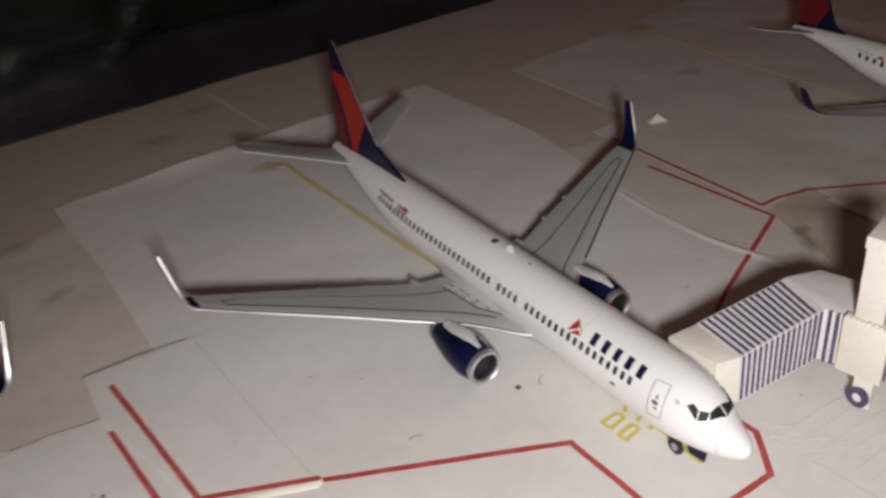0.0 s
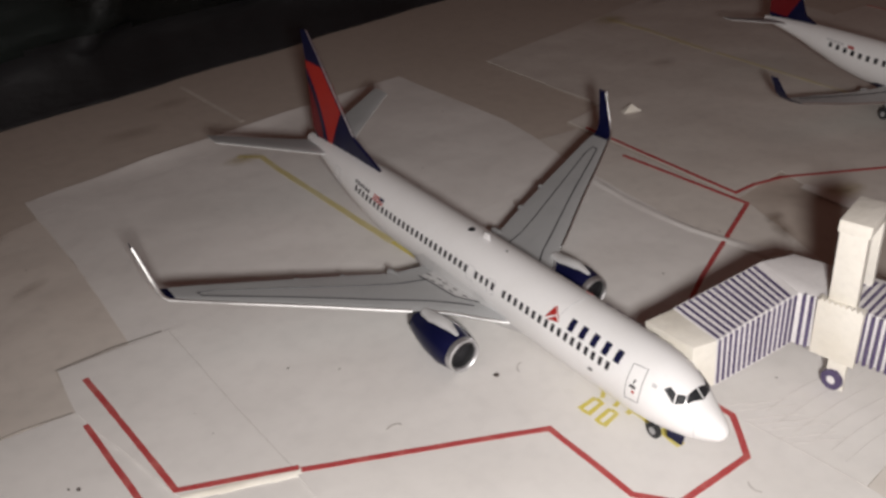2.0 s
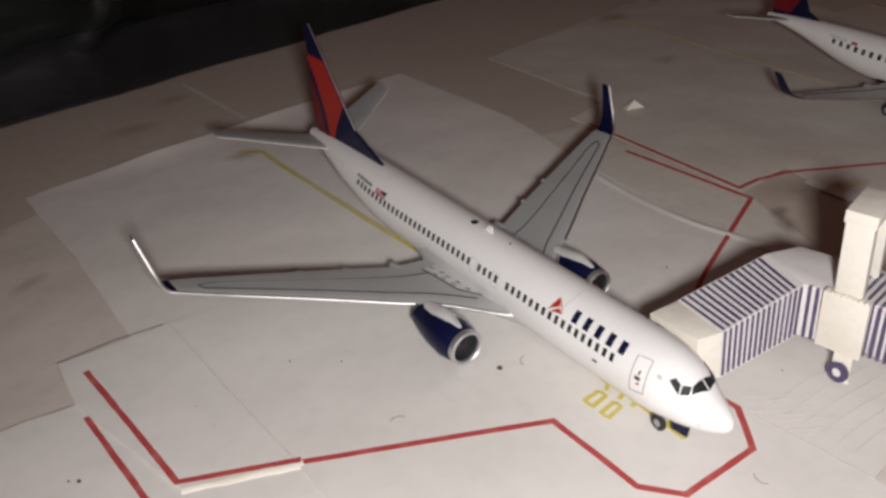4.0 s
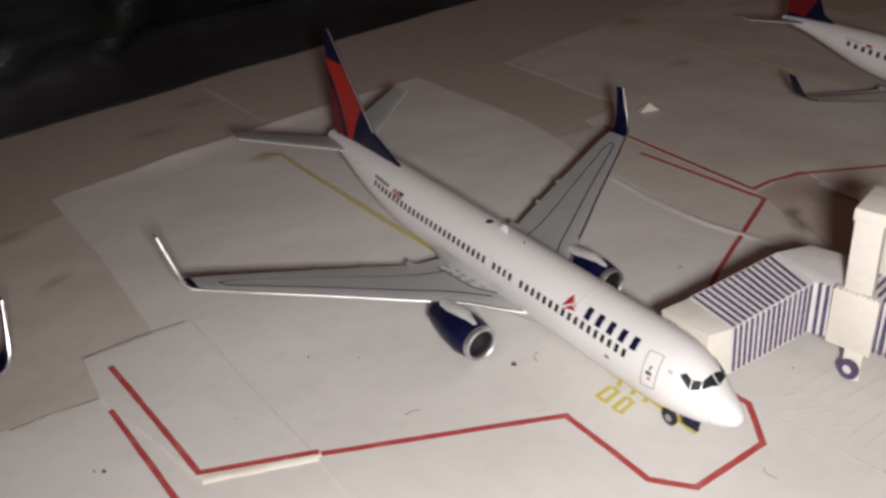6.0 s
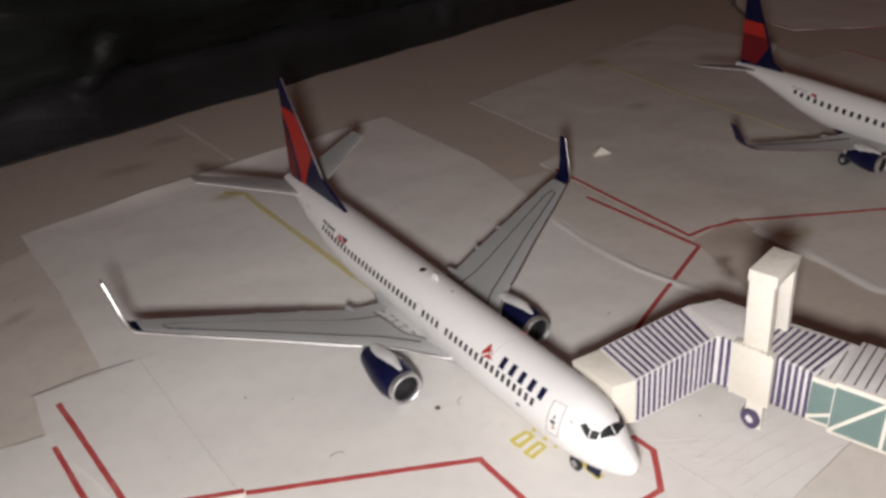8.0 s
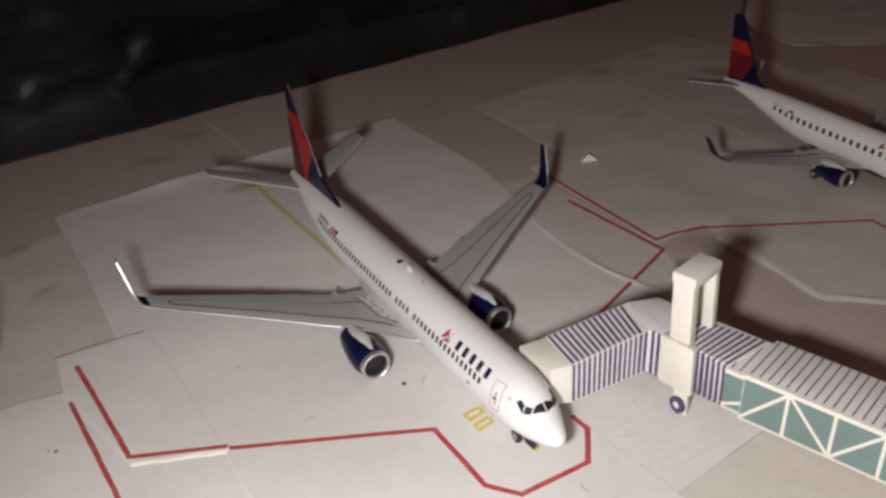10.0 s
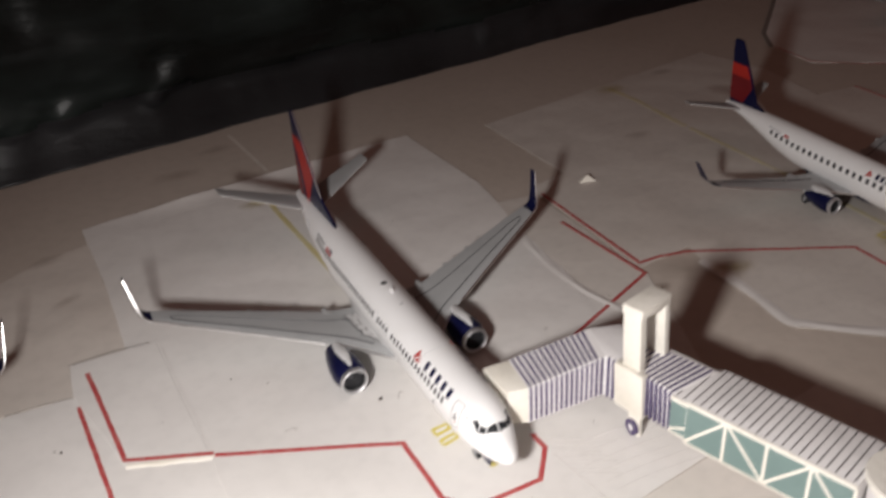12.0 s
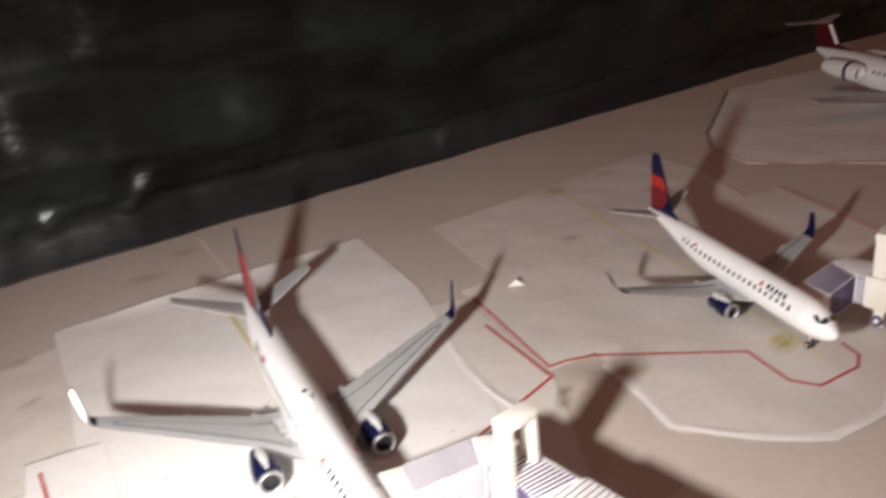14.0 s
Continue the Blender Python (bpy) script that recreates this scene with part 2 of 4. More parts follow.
# ---- aircraft models ----
class Hull:
    """A fuselage from rows of (along, top, bottom, half width)."""

    def __init__(self, rows):
        self.rows, self.value = rows, smooth_path(rows, 1)

    def point(self, y, angle, side=-1, off=0.0):
        """A place on the skin: angle in degrees up from the widest line."""
        top, bot, w = self.value(y)
        a = radians(angle)
        h = (top - bot) / 2
        p = Vector((side * w * math.cos(a), y, (top + bot) / 2 + h * math.sin(a)))
        n = Vector((side * math.cos(a) / max(w, 0.05), 0, math.sin(a) / max(h, 0.05))).normalized()
        return p + n * off

    def body(self, n=48):
        ys = [r[0] for r in self.rows]
        first, last = ys[0], ys[-1]
        steps = [first + 14 * (k / 26) ** 1.8 for k in range(27)] + list(np.linspace(first + 16, last - 14, 26)) + list(np.linspace(last - 12.5, last, 14))
        bm = bmesh.new()
        rings = [[bm.verts.new(self.point(y, 360 * k / n)) for k in range(n)] for y in steps]
        for p, q in zip(rings, rings[1:]):
            for k in range(n):
                bm.faces.new((p[k], p[(k + 1) % n], q[(k + 1) % n], q[k]))
        bm.faces.new(rings[0])
        bm.faces.new(rings[-1][::-1])
        return bm

    def decal(self, corners, side=-1, off=0.05, div=4):
        """A thin plate on the skin over four corners (along, angle), in order round it."""
        bm = bmesh.new()
        c = [Vector(p) for p in corners]
        grid = []
        for i in range(div + 1):
            u, row = i / div, []
            for j in range(div + 1):
                v = j / div
                q = (c[0] * (1 - v) + c[1] * v) * (1 - u) + (c[3] * (1 - v) + c[2] * v) * u
                row.append([bm.verts.new(self.point(q.x, q.y, side, o)) for o in (off, -0.1)])
            grid.append(row)
        for i in range(div):
            for j in range(div):
                for k in (0, 1):
                    bm.faces.new((grid[i][j][k], grid[i + 1][j][k], grid[i + 1][j + 1][k], grid[i][j + 1][k]))
        edge = [grid[i][0] for i in range(div)] + [grid[div][j] for j in range(div)] + [grid[i][div] for i in range(div, 0, -1)] + [grid[0][j] for j in range(div, 0, -1)]
        for a, b in zip(edge, edge[1:] + edge[:1]):
            bm.faces.new((a[0], b[0], b[1], a[1]))
        return bm

    def line(self, points, width, side=-1, off=0.04):
        """A thin printed line along places (along, angle) of the skin."""
        bm = bmesh.new()
        points = [(y0 + (y1 - y0) * k / 8, a0 + (a1 - a0) * k / 8) for (y0, a0), (y1, a1) in zip(points, points[1:]) for k in range(8)] + [points[-1]]
        p3 = [self.point(y, a, side, off) for y, a in points]
        top = []
        for i, p in enumerate(p3):
            d = (p3[min(i + 1, len(p3) - 1)] - p3[max(i - 1, 0)]).normalized()
            y, a = points[i]
            n = (self.point(y, a, side, 1) - self.point(y, a, side, 0)).normalized()
            s = d.cross(n) * width / 2
            top.append([bm.verts.new(q) for q in (p + s, p - s, p - s - n * 0.12, p + s - n * 0.12)])
        for a, b in zip(top, top[1:]):
            for k in range(4):
                bm.faces.new((a[k], a[(k + 1) % 4], b[(k + 1) % 4], b[k]))
        bm.faces.new(top[0])
        bm.faces.new(top[-1][::-1])
        return bm


def foil(sections, n=10):
    """A wing or fin from sections of (leading point, trailing point, thickness, thickness direction)."""
    bm = bmesh.new()
    rings = []
    for le, te, thick, up in sections:
        le, te, up = Vector(le), Vector(te), Vector(up).normalized()
        ring = []
        for k in range(2 * n):
            s = k / n if k <= n else 2 - k / n
            h = thick * (1.48 * math.sqrt(s) - 0.63 * s - 1.75 * s * s + 1.4 * s**3 - 0.5 * s**4) * 1.0
            h = max(h, 0.06)
            if k in (0, n):
                h = 0
            ring.append(bm.verts.new(le + (te - le) * s + up * (h if k <= n else -h * 0.7)))
        rings.append(ring)
    for p, q in zip(rings, rings[1:]):
        for k in range(2 * n):
            bm.faces.new((p[k], p[(k + 1) % (2 * n)], q[(k + 1) % (2 * n)], q[k]))
    bm.faces.new(rings[0])
    bm.faces.new(rings[-1][::-1])
    return bm


def edge_strip(points, r, n=8):
    """A rounded metal edge along points."""
    bm = bmesh.new()
    rings = []
    pts = [Vector(p) for p in points]
    for i, p in enumerate(pts):
        d = (pts[min(i + 1, len(pts) - 1)] - pts[max(i - 1, 0)]).normalized()
        a = d.cross(Vector((0, 0, 1)))
        a = a.normalized() if a.length > 0.1 else Vector((1, 0, 0))
        b = d.cross(a).normalized()
        rr = r[i] if isinstance(r, (list, tuple)) else r
        rings.append([bm.verts.new(p + (a * math.cos(2 * math.pi * k / n) + b * math.sin(2 * math.pi * k / n)) * rr) for k in range(n)])
    for p, q in zip(rings, rings[1:]):
        for k in range(n):
            bm.faces.new((p[k], p[(k + 1) % n], q[(k + 1) % n], q[k]))
    bm.faces.new(rings[0])
    bm.faces.new(rings[-1][::-1])
    return bm


def fin_plate(points, half, x=0.0):
    """An upright plate with rounded leading edge over a (along, height) outline."""
    bm = prism([(x + half, y, z) for y, z in points], [(x - half, y, z) for y, z in points])
    return bm


def wheel(parent, at, r, w, name="wheel"):
    tyre = part(name, lathe([(-w / 2, 0), (-w / 2, r * 0.8), (-w * 0.3, r), (w * 0.3, r), (w / 2, r * 0.8), (w / 2, 0)], at, "x", 24), RUBBER, parent, "black rubber tyre")
    part("rim", lathe([(-w / 2 - 0.06, 0), (-w / 2 - 0.06, r * 0.46), (w / 2 + 0.06, r * 0.46), (w / 2 + 0.06, 0)], at, "x", 18), HUB_GREY, tyre, "dull grey metal hub")


def engine(parent, x, y0, y1, z, r, pylon_top, pod_mat=NAVY):
    length = y1 - y0
    pod = part("engine", lathe([(0.5, r * 0.86), (0.9, r * 0.98), (length * 0.3, r * 1.14), (length * 0.55, r * 1.07), (length * 0.8, r * 0.88), (length, r * 0.66), (length - 0.1, r * 0.55), (length * 0.7, r * 0.5), (1.9, r * 0.80), (0.9, r * 0.83)], (x, y0, z), ring_body=True), pod_mat, parent, "dark navy engine nacelle")
    part("inlet_lip", lathe([(0.75, r * 0.80), (0.6, r * 0.77), (0.35, r * 0.775), (0.12, r * 0.81), (0, r * 0.87), (0.12, r * 0.95), (0.7, r * 1.0), (0.95, r * 0.985), (1.2, r * 0.86)], (x, y0, z), ring_body=True), SATIN, pod, "polished metal inlet ring")
    part("intake_duct", lathe([(0.62, r * 0.775), (1.7, r * 0.74), (1.7, r * 0.80), (0.62, r * 0.80)], (x, y0, z), ring_body=True), RUBBER, pod, "dark intake duct")
    part("fan", lathe([(0.9, 0), (1.3, r * 0.2), (1.35, r * 0.79), (2.0, r * 0.79), (2.0, 0)], (x, y0, z)), FAN_DARK, pod, "dark fan face")
    part("exhaust_cone", lathe([(length - 0.5, 0), (length - 0.5, r * 0.5), (length + 0.8, r * 0.36), (length + 1.7, r * 0.1), (length + 1.7, 0)], (x, y0, z)), PALE_GREY, pod, "grey exhaust cone")
    # the pylon rides over the nacelle's back and runs into the wing
    yy = [y0 + length * 0.14, y0 + length * 0.36, y0 + length * 0.64, y0 + length * 0.86]
    zt = [z + r * 1.12, z + r * 1.36, pylon_top + 0.3, pylon_top + 0.1]
    zb = [z + r * 0.8, z + r * 0.6, z + r * 0.4, pylon_top - 1.2]
    hw = [0.26, 0.85, 1.1, 0.7]
    bm = bmesh.new()
    rings = [[bm.verts.new(p) for p in ((x - w, y, b), (x - w * 0.9, y, t - 0.2), (x - w * 0.5, y, t), (x + w * 0.5, y, t), (x + w * 0.9, y, t - 0.2), (x + w, y, b))] for y, t, b, w in zip(yy, zt, zb, hw)]
    for p, q in zip(rings, rings[1:]):
        for k in range(6):
            bm.faces.new((p[k], p[(k + 1) % 6], q[(k + 1) % 6], q[k]))
    bm.faces.new(rings[0])
    bm.faces.new(rings[-1][::-1])
    part("pylon", bm, PALE_GREY, pod, "pale grey engine pylon")


def wing_point(spec, x, s, lift=0.0):
    """A place on a wing's upper face: x out from the middle, s from the leading (0) to the trailing edge (1)."""
    le, te, z, th = spec(x)
    h = th * (1.48 * math.sqrt(s) - 0.63 * s - 1.75 * s * s + 1.4 * s**3 - 0.5 * s**4)
    return Vector((x, le + (te - le) * s, z + max(h, 0.06) + lift))


def wing(parent, spec, side, stations, winglet, lines, flap_tracks, winglet_mats, chrome_from, metal_winglet=True):
    sec = []
    for x in stations:
        le, te, z, th = spec(x)
        sec.append(((side * x, le, z), (side * x, te, z), th, (0, 0, 1)))
    w = part("wing", foil(sec, 12), WING_GREY, parent, "mid-grey wing")
    # winglet: bends up from the tip
    wl = part("winglet", foil([((side * x, le, z), (side * x2, te, z2), th, (-side * nx, 0, nz)) for x, le, z, x2, te, z2, th, nx, nz in winglet], 8), winglet_mats, w, "upturned winglet in navy")
    edge = [Vector((side * x, spec(x)[0] - 0.03, spec(x)[2] + 0.02)) for x in np.linspace(chrome_from, stations[-1], 14)] + [Vector((side * q[0], q[1] - 0.03, q[2])) for q in winglet[1:] if metal_winglet]
    part("leading_edge", edge_strip(edge, [0.23] * 14 + ([0.25, 0.3, 0.36, 0.42, 0.34] if side < 0 else [0.2, 0.18, 0.17, 0.15, 0.1])[: len(edge) - 14]), CHROME, w, "bare polished metal leading edge")
    inner = [Vector((side * x, spec(x)[0] - 0.03, spec(x)[2] + 0.02)) for x in np.linspace(stations[0], chrome_from - 2.6, 6)]
    part("leading_edge", edge_strip(inner, 0.26), CHROME, w, "bare polished metal leading edge")
    for pts in lines:
        p3 = []
        for (xa, sa), (xb, sb) in zip(pts, pts[1:]):
            for k in range(9):
                f = k / 8
                p3.append(wing_point(spec, xa + (xb - xa) * f, sa + (sb - sa) * f, 0.03))
        p3 = [Vector((side * p.x, p.y, p.z)) for p in p3]
        part("panel_line", edge_strip(p3, 0.115, 5), PANEL_LINE, w)
    for x in flap_tracks:
        le, te, z, th = spec(x)
        at = (side * x, te - 3.0, z - 0.42)
        g = 1.0 if x < 12 else 0.82
        part("flap_track_fairing", lathe([(d * g, r * g) for d, r in ((0, 0.0), (0.6, 0.42), (2.4, 0.62), (4.1, 0.58), (4.5, 0.46), (4.6, 0.0))], at, "y", 12), WING_GREY, w, "slim grey flap fairing")
    return w


def tail(parent, fin, dorsal, red, dark, stripe, stab, half, edge=CHROME):
    f = part("fin", fin_plate(fin, half), NAVY, parent, "navy tail fin with red emblem")
    part("fin_emblem", fin_plate(red, half + 0.05), TAIL_RED, f, "bright red emblem panel")
    part("fin_emblem", fin_plate(dark, half + 0.09), TAIL_DARK, f, "dark red emblem panel")
    if stripe:
        part("fin_stripe", fin_plate(stripe, half + 0.13), NAVY, f, "navy stripe between the emblem panels")
    part("fin_leading_edge", edge_strip([(0, y, z) for y, z in dorsal], half * 0.5), edge, f, "bare metal fin edge" if edge is CHROME else "")
    for side in (-1, 1):
        sec = [((side * x, le, z), (side * x, te, z), th, (0, 0, 1)) for x, le, te, z, th in stab]
        s = part("tailplane", foil(sec, 8), WING_GREY, parent, "grey tailplane")
        part("leading_edge", edge_strip([(side * x, le - 0.03, z) for x, le, te, z, th in stab], 0.09), PALE_GREY, s, "pale tailplane edge")


def cabin_windows(parent, hull, ys, angle, half_w, half_a):
    for side in (-1, 1):
        for y in ys:
            bm = hull.decal([(y - half_w, angle - half_a), (y + half_w, angle - half_a), (y + half_w, angle + half_a), (y - half_w, angle + half_a)], side, 0.035, 2)
            part("cabin_window", bm, WINDOW_BLACK, parent)


def marks(parent, hull, y0, y1, a0, a1, count, mat, fill=0.7, name="lettering_bar", off=0.045):
    """A row of plain bars in place of lettering."""
    step = (y1 - y0) / count
    for side in (-1, 1):
        for k in range(count):
            a, b = y0 + step * k, y0 + step * (k + fill)
            part(name, hull.decal([(a, a0), (b, a0), (b, a1), (a, a1)], side, off, 3), mat, parent)


def narrowbody():
    """The twin-engined single-aisle jet model with tall winglets, nose at the origin."""
    jet = empty("model_airliner", "white diecast twin-jet airliner model, navy and red tail, on paper apron", "model aircraft", "model airliners on the apron")
    hull = Hull([(0, 6.25, 5.95, 0.15), (0.25, 6.85, 5.3, 0.75), (0.9, 7.45, 4.75, 1.35), (2.2, 8.25, 4.1, 2.05), (3.6, 9.0, 3.6, 2.7), (5.2, 10.2, 3.15, 3.35), (7.0, 11.15, 2.8, 3.88), (9.5, 11.85, 2.45, 4.4), (13, 12.2, 2.25, 4.65), (18, 12.25, 2.2, 4.7), (64, 12.25, 2.2, 4.7), (71, 12.25, 2.9, 4.55), (80, 12.2, 4.9, 3.85), (88, 12.0, 7.2, 2.75), (94, 11.7, 8.8, 1.75), (98.3, 11.3, 9.5, 1.0)])
    body = part("fuselage", hull.body(), WHITE_PAINT, jet, "glossy white fuselage")
    ys = [y for y in np.linspace(15.2, 75.8, 49) if not (36.2 < y < 37.4 or 42.2 < y < 43.2)]
    cabin_windows(body, hull, ys, 22, 0.29, 6.2)
    # wing root fairing under the belly
    part("belly_fairing", lathe([(30, 0.0), (33, 3.4), (40, 4.9), (55, 4.9), (62, 3.2), (66, 0.0)], (0, 0, 5.1), "y", 32), PALE_GREY, body, "pale grey wing root fairing")
    # emblem triangle and lettering, both sides
    for side in (-1, 1):
        for tri in (((27.1, 31), (25.6, 43), (26.3, 56), (26.3, 56)), ((24.6, 37), (25.4, 43.5), (26.3, 56), (26.3, 56)), ((26.7, 29.5), (24.7, 34.5), (25.5, 40.5), (25.5, 40.5))):
            part("emblem", hull.decal(tri, side, 0.045, 4), TAIL_RED, body, "red triangular emblem")
    marks(body, hull, 23.0, 12.7, 33, 53, 5, NAVY, 0.46)
    marks(body, hull, 76.6, 71.6, 33, 40, 6, PANEL_LINE, 0.62)
    for side in (-1, 1):
        for k in range(5):
            part("flag_stripe", hull.decal([(70.4, 28 + k * 2.6), (67.4, 28 + k * 2.6), (67.4, 29.5 + k * 2.6), (70.4, 29.5 + k * 2.6)], side, 0.04, 3), TAIL_RED, body)
        part("flag_canton", hull.decal([(68.6, 35.5), (67.3, 35.5), (67.3, 41), (68.6, 41)], side, 0.06, 2), NAVY, body)
        # doors and hatches as printed outlines
        part("door_outline", hull.line([(11.8, -8), (9.8, -4), (9.75, 20), (10.0, 52), (12.0, 47), (11.9, 20), (11.8, -8)], 0.10, side), DOOR_LINE, body)
        part("door_outline", hull.line([(84.2, -18), (82.2, -18), (82.2, 5), (82.2, 30), (84.2, 30), (84.2, 5), (84.2, -18)], 0.08, side), FAINT_LINE, body)
        for y in (43.0, 38.2):
            part("exit_outline", hull.line([(y - 0.7, 8), (y + 0.7, 8), (y + 0.7, 32), (y - 0.7, 32), (y - 0.7, 8)], 0.07, side), FAINT_LINE, body)
        part("door_handle", hull.decal([(11.3, 14), (10.5, 14), (10.5, 19), (11.3, 19)], side, 0.05, 2), PANEL_LINE, body)
        part("door_mark", hull.decal([(10.9, 7), (10.5, 7), (10.5, 10), (10.9, 10)], side, 0.05, 2), TAIL_RED, body)
        part("door_mark", hull.decal([(11.0, 22), (10.8, 22), (10.7, 29), (10.9, 29)], side, 0.05, 2), PANEL_LINE, body)
        part("sensor", hull.decal([(8.7, 34), (8.1, 34), (8.1, 40), (8.7, 40)], side, 0.05, 2), FAINT_LINE, body)
        part("sensor", hull.decal([(18.2, -2), (17.3, -2), (17.3, 1.5), (18.0, 1.5)], side, 0.06, 2), PANEL_LINE, body)
        part("radome_seam", hull.line([(2.9, a) for a in range(-30, 21, 10)], 0.06, side), FAINT_LINE, body)
        # flight-deck panes
        part("cockpit_window", hull.decal([(7.3, 42), (5.72, 31), (5.98, 49), (6.8, 51.5)], side, 0.05, 4), WINDOW_BLACK, body, "black flight-deck pane")
        part("cockpit_window", hull.decal([(5.55, 32.5), (4.72, 44), (5.0, 60), (5.82, 50)], side, 0.05, 4), WINDOW_BLACK, body, "black flight-deck pane")
        part("cockpit_window", hull.decal([(4.55, 48), (3.75, 88), (4.95, 88), (4.95, 62.5)], side, 0.05, 6), WINDOW_BLACK, body, "black windscreen pane")
    part("crown_line", hull.line([(25.0 + 0.55 * math.cos(radians(a * 2)), a) for a in range(40, 142, 6)], 0.06), FAINT_LINE, body)
    bm = prism([(0.08, 44.1, 13.2), (0.08, 45.0, 13.2), (-0.08, 45.0, 13.2), (-0.08, 44.1, 13.2)], [(0.08, 43.9, 12.1), (0.08, 45.6, 12.1), (-0.08, 45.6, 12.1), (-0.08, 43.9, 12.1)])
    part("blade_aerial", bm, WHITE_PAINT, body, "small white blade aerial")
    part("beacon", lathe([(12.15, 0.62), (12.3, 0.55), (12.34, 0.0)], (0, 48.3, 0), "z", 16), WINDOW_BLACK, body, "black dome on the crown")
    part("beacon", lathe([(12.15, 0.2), (12.34, 0.15), (12.36, 0.0)], (0, 40.0, 0), "z", 10), WINDOW_BLACK, body, "small black dome on the crown")

    spec_v = smooth_path([(0, 32.0, 55.5, 4.4, 1.35), (5, 35.4, 54.6, 4.7, 1.2), (8, 38.8, 54.6, 5.1, 1.0), (11, 41.8, 54.8, 5.5, 0.85), (15.5, 44.6, 56.6, 6.15, 0.72), (25, 50.9, 60.0, 7.55, 0.55), (35, 57.2, 63.5, 9.05, 0.42), (40.5, 60.8, 65.3, 9.85, 0.34), (41.5, 61.45, 65.45, 10.0, 0.31)], 1)
    spec = lambda x: spec_v(x)
    wl = [(41.5, 61.45, 10.0, 41.5, 65.45, 10.0, 0.31, 0.1, 1), (42.35, 61.9, 10.22, 42.3, 65.6, 10.2, 0.29, 0.35, 0.94), (43.0, 62.35, 10.75, 42.95, 65.8, 10.7, 0.27, 0.65, 0.75), (43.45, 62.9, 11.6, 43.4, 66.0, 11.5, 0.25, 0.86, 0.5), (43.85, 63.7, 13.2, 43.75, 66.3, 13.1, 0.22, 0.96, 0.25), (44.8, 66.0, 17.6, 44.7, 67.6, 17.7, 0.15, 0.97, 0.2)]
    lines = [[(6.0, 0.20), (12, 0.22), (38, 0.30), (38.4, 0.5)], [(38.4, 0.5), (36, 0.62), (16, 0.66), (7, 0.74)]]
    for side in (-1, 1):
        w = wing(jet, spec, side, [0, 3, 5, 8, 11, 15.5, 20, 25, 30, 35, 38, 40.5, 41.5], wl, lines, [10.2, 17.5, 24.0], NAVY, 14.2)
        # pale walkway panel at the root with its dark rim and dashes
        def on_wing(x, y, lift):
            le, te = spec(x)[:2]
            p = wing_point(spec, x, (y - le) / (te - le), lift)
            return Vector((side * p.x, p.y, p.z))

        rim = [(7.6, 51.8), (7.35, 49.0), (7.1, 46.0), (6.9, 43.7), (6.1, 42.3), (5.3, 41.1), (4.6, 40.0)]
        bm = bmesh.new()
        strips = [[bm.verts.new(on_wing(4.2 + (x - 4.2) * f, y, h)) for f in (0, 0.5, 1)] + [bm.verts.new(on_wing(x, y, -0.1))] for x, y in rim for h in (0.05,)]
        for p, q in zip(strips, strips[1:]):
            for k in range(3):
                bm.faces.new((p[k], p[k + 1], q[k + 1], q[k]))
        panel = part("walkway_panel", bm, PALE_GREY, w, "pale grey walkway panel")
        part("walkway_edge", edge_strip([on_wing(x, y, 0.06) for x, y in rim], 0.1, 5), PANEL_LINE, panel, "dark panel rim")
        for x, y in ((6.0, 51.3), (6.8, 49.2), (6.6, 47.4), (6.4, 45.2), (5.5, 42.9), (5.7, 47.6), (5.5, 45.3), (5.6, 49.2)):
            part("walkway_mark", bar(on_wing(x, y - 0.45, 0.05), on_wing(x + 0.15, y + 0.45, 0.05), (0, 0, 1), 0.2, 0.04, 0.03), PANEL_LINE, panel)
        engine(jet, 11.8 if side > 0 else -12.7, 33.5, 44.4, 3.35, 2.65, 6.2)
    tail(jet, [(73.2, 12.0), (82.4, 15.6), (95.6, 31.0), (96.2, 31.5), (97.4, 31.5), (97.6, 31.1), (97.0, 26), (96.6, 13.0), (95.5, 11.0), (88, 11.4)], [(82.4, 15.7), (89.0, 23.4), (95.6, 31.1), (96.2, 31.55)],
         [(96.95, 26.0), (91.4, 26.0), (85.6, 19.3), (88.0, 15.6), (90.0, 11.8), (95, 11.8), (96.5, 13.4)], [(96.85, 22.4), (95.7, 20.8), (94.1, 17.5), (93.1, 14.0), (92.8, 11.8), (95.2, 12.0), (96.55, 13.0)], [(96.9, 24.6), (94.7, 21.6), (92.9, 17.8), (91.8, 14.0), (91.5, 11.8), (92.8, 11.8), (93.1, 14.0), (94.1, 17.5), (95.7, 20.8), (96.86, 22.4)],
         [(0.5, 88.0, 97.0, 10.4, 0.5), (3.0, 89.6, 98.2, 10.8, 0.5), (18.3, 100.2, 104.6, 13.8, 0.28)], 0.3)
    # landing gear
    gear = part("nose_gear", lathe([(0.8, 0.0), (0.8, 0.28), (4.0, 0.28), (4.0, 0.0)], (0, 9.4, 0), "z", 12), PALE_GREY, jet, "metal nose gear strut")
    part("axle", lathe([(-1.4, 0), (-1.4, 0.2), (1.4, 0.2), (1.4, 0)], (0, 9.4, 1.12), "x", 10), HUB_GREY, gear)
    for s in (-1, 1):
        wheel(gear, (s * 1.35, 9.4, 1.12), 1.12, 0.6)
        part("gear_door", prism([(s * 1.0, 4.9, 3.3), (s * 1.0, 7.5, 3.0), (s * 1.2, 7.5, 3.0), (s * 1.2, 4.9, 3.3)], [(s * 1.1, 5.1, 1.6), (s * 1.1, 7.4, 1.4), (s * 1.27, 7.4, 1.4), (s * 1.27, 5.1, 1.6)]), NAVY, gear, "navy gear door")
